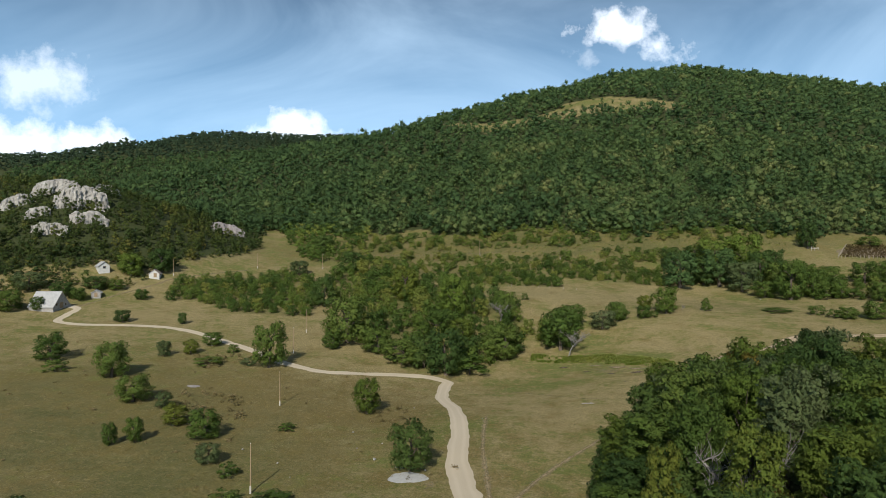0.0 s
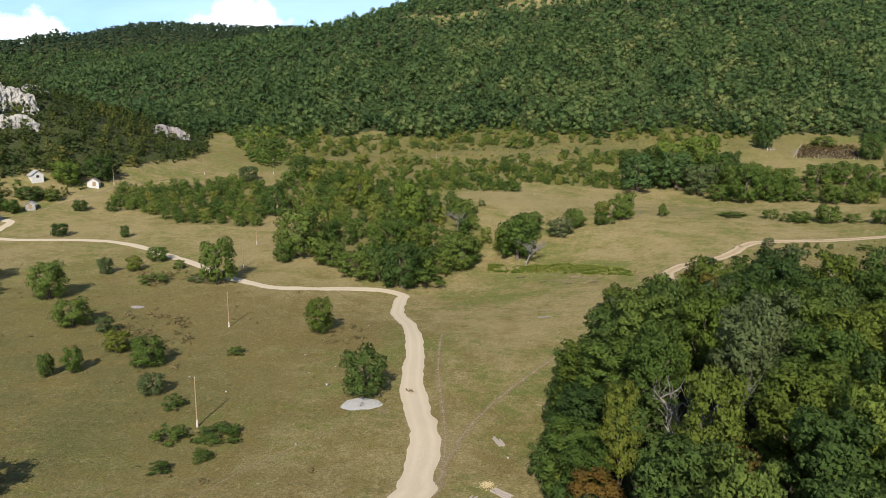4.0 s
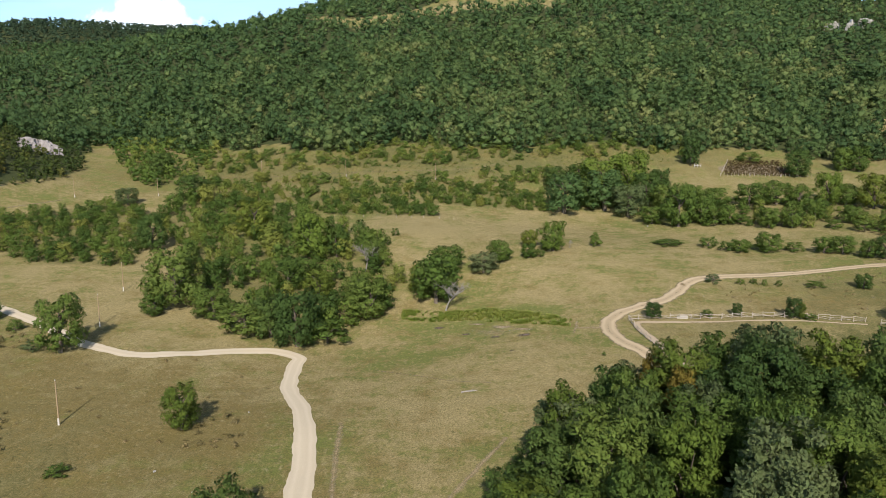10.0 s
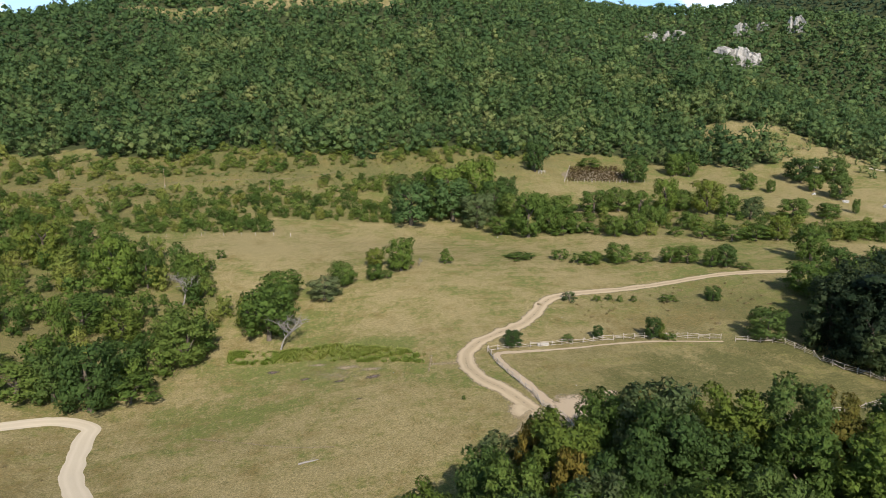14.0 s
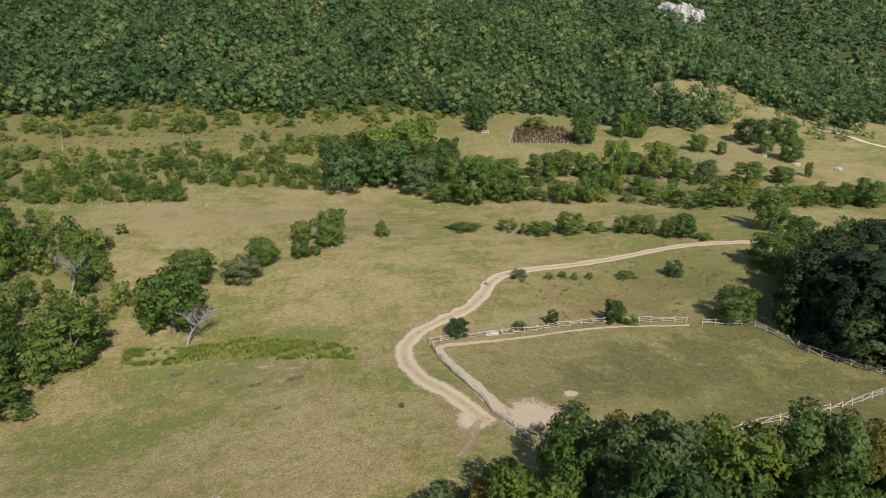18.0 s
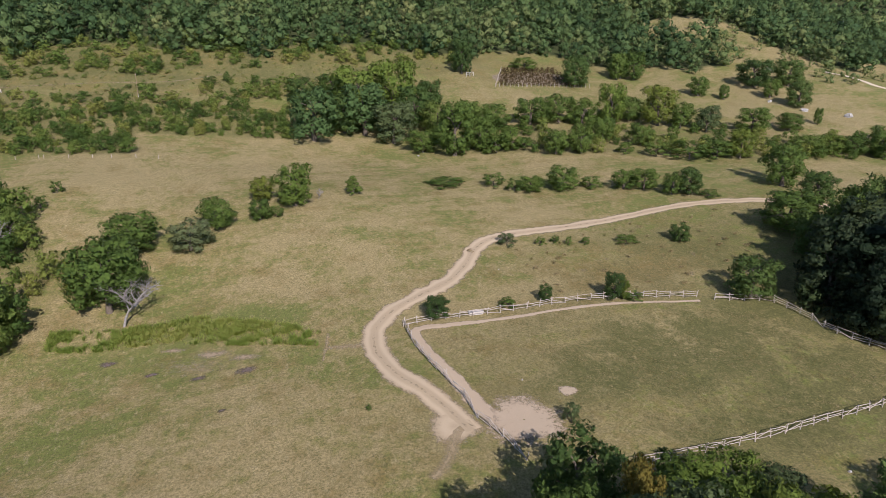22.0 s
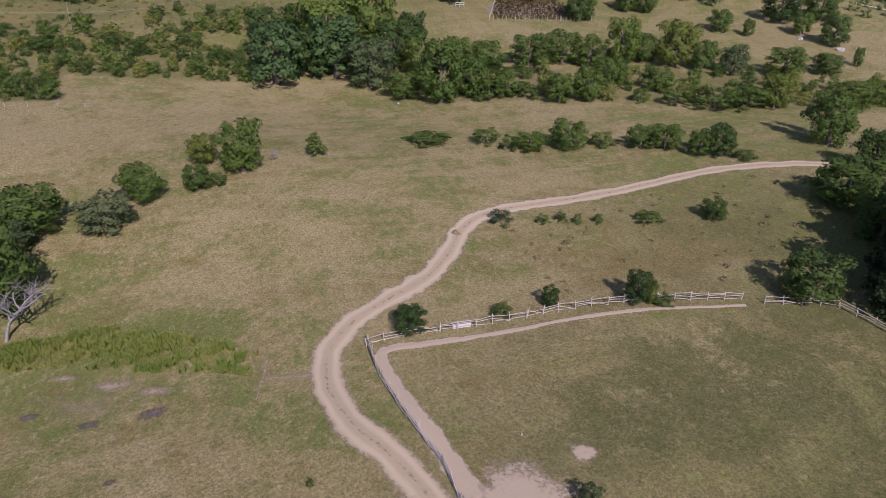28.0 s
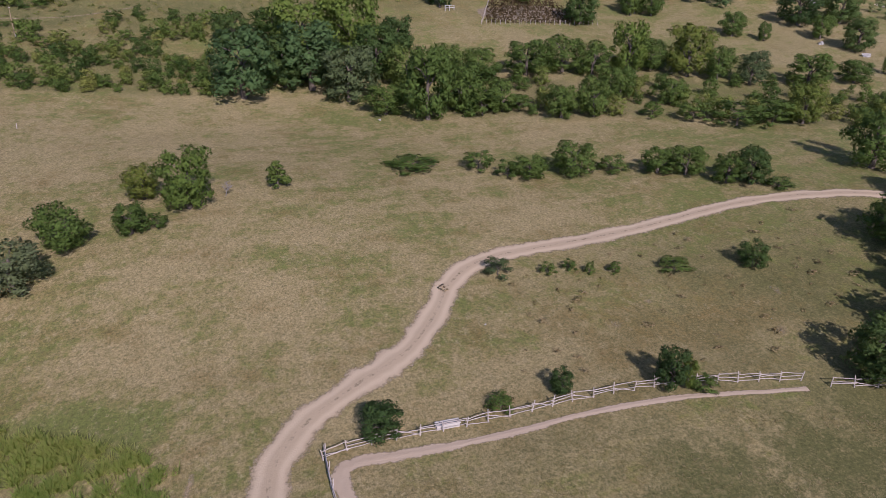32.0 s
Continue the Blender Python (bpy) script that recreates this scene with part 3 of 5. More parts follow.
DIRT_TRACK = [(45.8, 152.1), (44.6, 157.9), (42.7, 163), (40.9, 166.8), (39.7, 171.4), (39.1, 175.4), (39.8, 179.7), (41.5, 183.8), (45.5, 187.6), (51.4, 191.1), (57.8, 194.6), (63.4, 200.6), (67.7, 206.8), (72.7, 210.8), (79, 212.6), (90.9, 213), (103.4, 213.3), (116.9, 214), (130, 213.1), (142.1, 210.5), (151, 207), (160, 202), (172, 199), (186, 200)]
TRACK_SOUTH = [(46.2, 153.7), (43.6, 152), (42, 148.7), (40.1, 146.6), (38.5, 145.1)]
FENCE_PATH = [(98.5, 174.1), (87.7, 176.6), (80.8, 177.7), (72.3, 178.6), (63.7, 178.7), (55.7, 179), (49.6, 179.7), (46.5, 179.3), (46.3, 176), (47.2, 168.1), (48.4, 161.9), (49.3, 155.8), (50.6, 151.8)]
RUT_WEST = [(-18, 135.8), (-16.1, 114.9), (-13.7, 100.2), (-11.3, 85.8), (-10.3, 74.2), (-10.6, 66.2)]
RUT_EAST = [(11, 128), (9.7, 125.7), (4.3, 115.8), (-2.2, 103.4), (-7.4, 90), (-10, 78), (-10.6, 70.8)]
WALK_WEST = [(-28.3, 85.8), (-32.8, 79.8), (-37.3, 73.2), (-40.3, 66.8), (-43.1, 61.4)]
WALK_MID = [(-14.6, 165.4), (-5.9, 160), (2.1, 154.6), (9.8, 151.9)]
GATE_WEAR = [(33.2, 184.5), (32.3, 180.7), (31, 176.5)]
GATE_LINK = [(32.3, 180.2), (36.3, 178.8), (38.9, 178.1)]
HILL_ROAD = [(280, 324), (284, 316), (284, 307), (284, 298), (290, 288)]
TERRACE_PATH = [(-124.1, 361.7), (-94.2, 360.6), (-73.2, 358.7), (-52.2, 360.7), (-22.9, 360.5), (5.4, 357.7), (25.3, 362.1)]
strip("gravel_road", [(-46, -30), (-34, 10), (-28.5, 35)] + GRAVEL_ROAD, [5.0, 5.4, 5.2, 4.4, 3.6, 3.4, 3.2, 3.2, 3.0, 3.0], GRAVEL, "winding pale limestone gravel road", 0.10, 0.2)
strip("farm_track", FARM_TRACK, [3.2, 3.0, 2.6], WORN, "faint earth track towards the farm", 0.055)
strip("dirt_track", DIRT_TRACK, [4.6, 4.4, 4.6, 4.4, 4.2, 3.8, 3.6, 3.4, 3.2], EARTH, "dusty two-rut dirt track across the pasture", 0.09)
strip("track_end", TRACK_SOUTH, [6.0, 5.4, 5.0, 4.0, 3.0], WORN, "worn dusty end of the dirt track", 0.08)
strip("fence_path", FENCE_PATH, [0.9, 0.9, 1.0, 1.1, 1.4, 1.8, 2.2, 3.0, 4.0], TRODDEN, "trodden path inside the paddock fence", 0.07, 0.4, "path")
strip("wheel_marks", RUT_WEST, [2.2, 2.4, 2.6, 3.0], WORN, "old wheel marks beside the gravel road", 0.05, 0.6, "track")
strip("grove_track", RUT_EAST, [2.0, 2.2, 2.6, 3.0], WORN, "worn brown track towards the grove", 0.06, 0.6, "track")
strip("west_footpath", WALK_WEST, [0.8, 0.8], WORN, "narrow footpath through the meadow", 0.05, 0.4, "path")
strip("mid_footpath", WALK_MID, [1.0, 0.8], WORN, "faint footpath over the meadow", 0.05, 0.5, "path")
strip("gate_wear", GATE_WEAR, [1.2, 2.2, 0.6], WORN, "pale worn ground at the old gateway", 0.065, 0.5, "track")
strip("gate_link", GATE_LINK, [2.6, 3.6], WORN, "worn link from gateway to track", 0.05, 0.5, "track")
strip("hill_road", HILL_ROAD, [3.0, 3.0], GRAVEL, "pale gravel road on the far slope", 0.12, 0.2)
strip("terrace_path", TERRACE_PATH, [1.6, 1.6], WORN, "old path along the terrace", 0.07, 0.4, "path")

patch("dry_lime_puddle", -26.8, 95.6, 3.3, 3.0, 0.0, MUD, "pale grey dried lime puddle beside a round tree", 0.07, 1, "puddle")
patch("trampled_patch", 53.3, 152.0, 5.6, 7.0, 0.3, TRODDEN, "bare trampled earth by the paddock fence", 0.085, 2)
patch("bare_spot", 62.0, 156.0, 1.7, 1.4, 0.2, TRODDEN, "small bare earth spot in the paddock", 0.05, 4)
patch("turning_place", 44.2, 153.8, 4.4, 3.8, 0.4, EARTH, "bare earth where the track turns", 0.075, 5)
patch("worn_turf", 12.0, 184.5, 15.5, 6.0, -0.45, WORN, "worn brown turf below the reeds", 0.045, 3)
for k, (bx, by, s) in enumerate([(14.7, 187.1, 4.4), (19.8, 183.5, 3.6), (9.0, 191.4, 2.6)]):
    patch("straw_litter", bx, by, s, s * 0.4, -0.5 + 0.1 * k, LITTER, "pale flattened straw on worn turf", 0.055, k)
for k, (bx, by, s) in enumerate([(-0.9, 191.6, 1.7), (5.8, 185.5, 1.3), (12.8, 180.7, 1.6), (19.7, 179.5, 2.0), (15.8, 169.8, 0.9)]):
    patch("burnt_spot", bx, by, s, s * 0.6, -0.4 + 0.2 * k, DUG, "dark burnt spot in worn grass", 0.06, k)
patch("ash_ring", -96.4, 144.7, 2.0, 1.4, 0.1, SHALE, "pale ash and rubble spot in the meadow", 0.05, 9)
patch("worn_bank", -22.5, 93.0, 3.4, 6.0, 0.2, WORN, "worn brown turf beside the gravel road", 0.045, 6)
for k, (bx, by, s) in enumerate([(85, 192, 3.2), (104, 184, 3.6), (110, 191, 2.6), (96, 186, 2.0), (92, 195, 2.0)]):
    patch("bare_red_earth", bx, by, s, s * 0.6, k * 0.7, WORN, "bare reddish earth between dry grass", 0.04, k)

# ---- plants ----
def ball(n=2):
    """A round core: a five-sided bud, or 6 n n faces."""
    if n == 1:
        a, q = np.arange(5) * 1.2566, np.array([0.08, 0.85, 1.65, 2.75])
        pts = np.stack([np.outer(np.sin(q), np.cos(a)), np.outer(np.sin(q), np.sin(a)), np.outer(np.cos(q), np.ones(5))], -1).reshape(-1, 3)
        i = np.arange(20).reshape(4, 5)
        j = np.roll(i, -1, 1)
        return pts, np.stack([i[:-1], i[1:], j[1:], j[:-1]], -1).reshape(-1, 4)
    s = np.linspace(-1, 1, n + 1)
    u, v = (a.ravel() for a in np.meshgrid(s, s))
    one, pts, faces = np.ones_like(u), [], []
    for k, (a, b, c) in enumerate([(u, v, one), (v, u, -one), (one, u, v), (-one, v, u), (v, one, u), (u, -one, v)]):
        pts.append(np.stack([a, b, c], -1))
        faces.append(grid_faces(n + 1, n + 1) + k * (n + 1) ** 2)
    pts = np.vstack(pts)
    return pts / np.linalg.norm(pts, axis=1)[:, None], np.vstack(faces)


def leaves(r, at, out, size, slim=0.46, stand=0.42):
    """One pointed leaf spray per point, standing out from the crown by the given share: four corners and a face each."""
    n = len(at)
    flat = np.cross(out, r.normal(0, 1, (n, 3)))
    flat /= np.linalg.norm(flat, axis=1)[:, None] + 1e-9
    t = flat + stand * (out + [0, 0, 0.7]) + r.normal(0, 0.15, (n, 3))
    t /= np.linalg.norm(t, axis=1)[:, None] + 1e-9
    b = np.cross(out + r.normal(0, 0.30, (n, 3)), t)
    b /= np.linalg.norm(b, axis=1)[:, None] + 1e-9
    fold = np.cross(t, b)
    s = (size * r.uniform(0.6, 1.4, n))[:, None]
    v = np.stack([at - t * s * 0.7, at - b * s * slim + fold * s * 0.14, at + t * s, at + b * s * slim + fold * s * 0.14], 1)
    soft = out + r.normal(0, 0.30, (n, 3))
    soft /= np.linalg.norm(soft, axis=1)[:, None]
    return v.reshape(-1, 3), np.arange(4 * n).reshape(-1, 4), np.repeat(soft, 4, 0)


def crown_arrays(seed, lobes, cards, size, shape="round", foot=0.16, core=2, aspect=1.0, plump=1.0, full=0.82):
    """A crown in a unit box (height 1, width 1): leafy lobes of uneven size, with sprays of leaves over them."""
    r = np.random.RandomState(seed)
    c, rad = [], []
    for k in range(lobes):
        z = foot + (1 - foot) * (0.09 + 0.79 * (k + r.uniform(0, 1)) / lobes)
        h = (z - foot) / (1 - foot)
        if shape == "cone":
            spread = 0.40 * (1.02 - h) + 0.02
        elif shape == "dome":
            spread = 0.42 * math.sqrt(max(0.02, 1 - (h * 0.98) ** 2.4))
        else:
            spread = 0.38 * math.sqrt(max(0.03, 1 - ((h - 0.46) / 0.60) ** 2))
        a, d = k * 2.4 + r.uniform(-0.5, 0.5), spread * math.sqrt(r.uniform(0.25, 1)) / plump**0.8
        c.append((d * math.cos(a), d * math.sin(a), z))
        rad.append(plump * r.uniform(0.10, 0.19) * (0.7 if shape == "cone" and h > 0.6 else 1) * (8 / max(lobes, 8)) ** 0.22)
    c, rad = np.array(c) * [1, 1, aspect], np.array(rad)
    pick = r.choice(lobes, cards, p=rad**2 / (rad**2).sum())
    d = r.normal(0, 1, (cards, 3))
    d[:, 2] = d[:, 2] + 0.25
    d /= np.linalg.norm(d, axis=1)[:, None]
    flat = np.array([1.15, 1.15, 0.85 if shape != "cone" else 0.55])
    at = c[pick] + d * flat * (rad[pick] * r.uniform(0.72, 1.15, cards))[:, None]
    gap = np.linalg.norm((at[:, None, :] - c[None]) / flat, axis=2) / rad[None]
    gap[np.arange(cards), pick] = 9
    keep = gap.min(1) > 0.72
    at, d = at[keep], d[keep]
    at[:, 2] = np.clip(at[:, 2], 0.01, 1.03 * aspect)
    out = 0.7 * d + 1.5 * (at - [0, 0, 0.4 * aspect]) / [1, 1, aspect]
    v, f, n = leaves(r, at, out / np.linalg.norm(out, axis=1)[:, None], size)
    solid = np.zeros(len(v))
    bv, bf = ball(core or 1)
    for k in range(lobes if core else 0):
        a = r.normal(0, 1, (3, 3))
        lump = full + 0.11 * np.sin(bv @ (a[0] * 3)) + 0.09 * np.sin(bv @ (a[1] * 5) + 1) + 0.06 * np.sin(bv @ (a[2] * 8))
        f = np.vstack([f, bf + len(v)])
        v = np.vstack([v, c[k] + bv * flat * (rad[k] * lump)[:, None]])
        n = np.vstack([n, 0.7 * bv + 1.2 * (c[k] - [0, 0, 0.4 * aspect]) / [1, 1, aspect] + [0, 0, 0.25]])
    solid = np.concatenate([solid, np.ones(len(v) - len(solid))])
    v[:, 2] = np.maximum(v[:, 2], 0)
    n = n / [1, 1, 1 / aspect]
    return v / [1, 1, aspect], f, n / np.linalg.norm(n, axis=1)[:, None], solid


def tube(points, radii, sides=6):
    """A tapering tube along a line of points."""
    p, ring = np.array(points, float), np.arange(sides) * 2 * math.pi / sides
    way = np.gradient(p, axis=0)
    way /= np.linalg.norm(way, axis=1)[:, None]
    u = np.cross(way, np.where(np.abs(way[:, 2:]) > 0.8, [[1.0, 0, 0]], [[0, 0, 1.0]]))
    u /= np.linalg.norm(u, axis=1)[:, None]
    w = np.cross(way, u)
    v = p[:, None] + np.array(radii)[:, None, None] * (u[:, None] * np.cos(ring)[None, :, None] + w[:, None] * np.sin(ring)[None, :, None])
    i = np.arange(len(p) * sides).reshape(len(p), sides)
    j = np.roll(i, -1, 1)
    return v.reshape(-1, 3), np.stack([i[:-1], j[:-1], j[1:], i[1:]], -1).reshape(-1, 4)


def joined(pieces):
    vs, fs, n = [], [], 0
    for v, f in pieces:
        vs.append(v)
        fs.append(f + n)
        n += len(v)
    return np.vstack(vs), np.vstack(fs)


def trunk_arrays(seed, limbs=5, top=0.62, thick=0.035, twigs=0):
    r = np.random.RandomState(seed)
    lean = r.uniform(-0.05, 0.05, 2)
    z = np.linspace(-0.02, top, 5)
    line = np.stack([lean[0] * z + 0.015 * np.sin(7 * z), lean[1] * z, z], -1)
    pieces = [tube(line, thick * np.array([1.35, 1.0, 0.85, 0.65, 0.3]))]
    for k in range(limbs):
        s = top * r.uniform(0.35, 0.95)
        a, reach, rise = k * 2.4 + r.uniform(-0.4, 0.4), r.uniform(0.14, 0.28), r.uniform(0.12, 0.32)
        b = np.array([lean[0] * s, lean[1] * s, s])
        e = b + [reach * math.cos(a), reach * math.sin(a), rise]
        m = (b + e) / 2 + [0, 0, 0.04]
        pieces.append(tube([b, m, e], thick * np.array([0.5, 0.34, 0.12]), 5))
        for _ in range(twigs):
            q = b + (e - b) * r.uniform(0.35, 0.95)
            g = q + np.array([r.uniform(-0.2, 0.2), r.uniform(-0.2, 0.2), r.uniform(0.02, 0.22)])
            pieces.append(tube([q, (q + g) / 2 + r.uniform(-0.03, 0.03, 3), g], thick * np.array([0.22, 0.15, 0.05]), 4))
    return joined(pieces)


TRUNKS = [mesh_of("trunk", *trunk_arrays(40 + k), BARK, True) for k in range(4)]
STEMS = [mesh_of("stem", *trunk_arrays(60 + k, 6, 0.4, 0.02), BARK, True) for k in range(3)]


def snag_arrays(seed):
    """A bare tree: a crooked stem that forks into rising boughs, branches and fine twigs."""
    r = np.random.RandomState(seed)
    pieces = []

    def bough(start, way, long, thick, level):
        line, p, d = [start], np.array(start, float), np.array(way, float)
        for _ in range(4):
            d = d + r.normal(0, 0.20, 3) + [0, 0, 0.05]
            d /= np.linalg.norm(d)
            p = p + d * long / 4
            line.append(p)
        pieces.append(tube(line, thick * np.linspace(1, 0.35, 5), 5 if level < 2 else 3))
        if level == 3:
            return
        for k in range((9, 6, 4)[level]):
            s = r.uniform(0.35 if level else 0.45, 1.0)
            at = line[int(s * 4)] + (line[min(4, int(s * 4) + 1)] - line[int(s * 4)]) * (s * 4 % 1)
            a = k * 2.4 + r.uniform(-0.5, 0.5)
            out = d * 0.5 + 0.9 * np.array([math.cos(a), math.sin(a), r.uniform(-0.1, 0.5)])
            bough(at, out / np.linalg.norm(out), long * r.uniform(0.42, 0.68), thick * 0.5, level + 1)

    bough((0, 0, -0.02), (0.12, 0.05, 1), 0.62, 0.026, 0)
    return joined(pieces)


DEAD = [mesh_of("dead_branches", *snag_arrays(80 + k), DEADWOOD, True) for k in range(3)]
CROWNS = {}


def crowns(kind, size):
    """Shared crown meshes of one leaf colour: tall for big trees, mid for field trees, low for shrubs."""
    key = kind, size
    if key not in CROWNS:
        made = []
        for k in range({"tall": 3, "mid": 4, "low": 3}[size]):
            seed = 1000 + 31 * len(CROWNS) + k
            if kind == "spruce":
                made_of = crown_arrays(seed, 34, 2800, 0.035, "dome", 0.0, 1, 1.0, 1.0, 0.5)
            elif kind == "fir":
                made_of = crown_arrays(seed, 44, 3000, 0.036, "dome", 0.02, 1, 1.4, 0.95, 0.5)
            elif kind == "cone":
                made_of = crown_arrays(seed, 20, 1100, 0.052, "cone", 0.03, 1, 1.0, 1.0, 0.6)
            elif size == "tall":
                made_of = crown_arrays(seed, 60, 6200, 0.0315, "round", 0.36, 1, 2.4, 1.0, 0.48)
            elif size == "mid":
                made_of = crown_arrays(seed, 34, 3500, 0.0325, "round", 0.0, 1, 1.0, 1.0, 0.48)
            else:
                made_of = crown_arrays(seed, 15, 1150, 0.046, "dome", 0.0, 1, 1.0, 0.95, 0.46)
            v, f, n, solid = made_of
            made.append(mesh_of("crown", v, f, LEAF["round" if kind in ("shrub", "cone", "maple") else kind], normals=n, solid=solid))
        CROWNS[key] = made
    return CROWNS[key]


WORDS = {
    "round": "green broadleaf tree with rounded crown", "dark": "dense dark green tree with full crown", "bright": "light green broadleaf tree in sun", "yellow": "tree with leaves turning yellow",
    "grey": "grey green willow-like tree", "autumn": "leafy green tree starting to turn", "russet": "tree with rust brown autumn leaves", "spruce": "dark tree with layered drooping branches",
    "cone": "small cone-shaped green tree", "fir": "tall dark needle tree with dense branches", "ochre": "tree with ochre yellow autumn leaves", "shrub": "low green leafy shrub", "bare": "bleached dead tree with bare branches", "maple": "large spreading green tree",
}
rng = random.Random(11)


def plant(rows, where, group, size=None):
    """Trees and shrubs: kind, place, height and width in metres."""
    for kind, x, y, tall, wide in rows:
        low = kind == "shrub" or tall < 3.2
        name = "dead_tree" if kind == "bare" else "shrub" if low else "tree"
        root = new(name)
        root.empty_display_size = 0.2
        root.matrix_world = pose(x, y, height(x, y) - 0.05, 0, 0, rng.uniform(0, 360)) @ Matrix.Diagonal((wide * 1.06, wide * 1.06, tall, 1))
        tagged(root, WORDS[kind] + " " + where, "shrub" if low else "tree", group)
        if kind == "bare":
            new("snag", rng.choice(DEAD)).parent = root
            continue
        new("trunk", rng.choice(STEMS if low else TRUNKS)).parent = root
        new("crown", rng.choice(crowns(kind, size or ("low" if low else "mid")))).parent = root


def scatter(poly, spacing, seed):
    """Points spread at random in a polygon, none too near another."""
    r = random.Random(seed)
    xs, ys = [p[0] for p in poly], [p[1] for p in poly]
    kept, cells = [], {}
    for _ in range(int(14 * (max(xs) - min(xs)) * (max(ys) - min(ys)) / spacing**2)):
        x, y = r.uniform(min(xs), max(xs)), r.uniform(min(ys), max(ys))
        i, j = int(x // spacing), int(y // spacing)
        if any(math.hypot(x - a, y - b) < spacing for u in (-1, 0, 1) for v in (-1, 0, 1) for a, b in cells.get((i + u, j + v), ())):
            continue
        if inside(poly, x, y):
            kept.append((x, y))
            cells.setdefault((i, j), []).append((x, y))
    return kept


plant([
    ("round", -211.5, 207.5, 8.7, 12.9),
    ("round", -202.5, 212.2, 5.9, 6.4),
    ("dark", -206.3, 230.4, 7, 10.8),
    ("round", -198.7, 230.7, 5.8, 7.4),
    ("bright", -199.6, 266.2, 11, 13),
    ("dark", -192.3, 279.5, 12.3, 13.3),
    ("round", -195.2, 249.3, 5, 8.3),
    ("dark", -201.8, 245.1, 6.2, 11.1),
    ("grey", -223.6, 231.7, 8.3, 14),
    ("round", -178.3, 242.6, 4.8, 6.9),
], "beside the farm buildings", "farm trees")
plant([
    ("round", -150.1, 157.8, 8.4, 10.7),
    ("shrub", -140.4, 147.9, 3.7, 6.9),
    ("round", -122, 146.8, 10.4, 10.7),
    ("round", -102.6, 128.2, 6.9, 10),
    ("grey", -92.6, 125.6, 4.3, 4.4),
    ("yellow", -83, 114.4, 5, 6.7),
    ("round", -72.7, 108.4, 6.4, 8),
    ("grey", -64.4, 95.5, 4.1, 5.2),
    ("round", -88.5, 100.4, 4.9, 3.3),
    ("round", -84.8, 103.1, 5.5, 4.1),
    ("round", -57.7, 90, 2.8, 3.9),
    ("shrub", -52.6, 79.4, 2.1, 5.9),
    ("shrub", -45.5, 81.1, 1.7, 7.8),
    ("shrub", -44.9, 74.2, 1.7, 3.3),
    ("shrub", -49.1, 70.1, 1.7, 3.3),
    ("yellow", -45.5, 133.2, 8.9, 7),
    ("dark", -27.2, 98.9, 9.5, 8.6),
    ("round", -85.8, 167.7, 14, 11),
    ("round", -114.6, 187.1, 4.9, 7.1),
    ("grey", -121.8, 171.3, 5.4, 4.9),
], "on the open meadow", "meadow trees")
plant([
    ("yellow", -115.4, 175.3, 4.8, 5.3),
    ("shrub", -103.9, 165.9, 2.4, 9.2),
    ("dark", -163.2, 209.3, 5, 7),
    ("dark", -141.1, 213, 4.6, 3.8),
    ("dark", -70.6, 59.1, 7.1, 11.3),
    ("shrub", -58.2, 116.8, 1.7, 3.8),
    ("shrub", -103.1, 179.3, 3, 4.1),
    ("grey", -92.7, 168.4, 2.4, 5.3),
], "on the open meadow", "meadow trees")
plant([
    ("dark", 51.4, 182.3, 4.2, 5.2),
    ("dark", 71.8, 182.4, 3.3, 3),
    ("dark", 83.8, 179.1, 5.5, 4.4),
    ("yellow", 85.4, 178.5, 4.3, 2.2),
    ("dark", 108.3, 172.4, 8.1, 9.9),
    ("dark", 111.2, 197.2, 4.1, 4.9),
    ("cone", 49.8, 242.1, 5.2, 5),
    ("autumn", 35.4, 238.2, 10.4, 10.1),
    ("yellow", 28.6, 243.8, 6.1, 6.4),
    ("round", 26.9, 232.9, 5, 6.1),
    ("shrub", 30.6, 232.9, 2.7, 3.3),
    ("round", 17.9, 231.7, 7.2, 8.4),
    ("grey", 12.2, 224.1, 6.7, 10),
    ("round", 0.8, 226.3, 9.1, 12.1),
    ("grey", -1.1, 222.2, 6.5, 9.1),
    ("bare", 41.1, 240.6, 2.9, 2.8),
    ("shrub", 88.1, 245, 3.9, 6),
    ("shrub", 92, 239.8, 3.3, 5.1),
    ("round", 95.7, 237.9, 4.5, 7.6),
    ("round", 104.2, 236.3, 6.6, 8.8),
], "on the open pasture", "pasture trees")
plant([
    ("shrub", 111.6, 234.9, 3.2, 6.1),
    ("round", 118.7, 230.6, 5.3, 7.7),
    ("round", 122.8, 227.7, 5.9, 7.3),
    ("round", 127, 221.5, 5.7, 6),
    ("dark", 130.3, 219.3, 7.2, 7.3),
    ("grey", 75.5, 207.6, 2.9, 4.2),
    ("shrub", 82.5, 205.8, 1.7, 2.6),
    ("shrub", 85.9, 205.7, 1.7, 2.2),
    ("shrub", 88.1, 203.7, 1.9, 1.6),
    ("shrub", 91.6, 202.8, 1.7, 2.1),
    ("shrub", 100.3, 200.6, 1.8, 5.3),
    ("shrub", 34.6, 161.1, 1, 0.8),
    ("grey", 58.9, 149.5, 3.1, 2.4),
    ("shrub", 134.2, 216.4, 1.9, 5.2),
    ("shrub", 87.1, 177.9, 1.6, 3.4),
    ("shrub", 64.5, 182.4, 1.8, 3.2),
    ("shrub", 76, 249.2, 1.8, 11.7),
], "on the open pasture", "pasture trees")
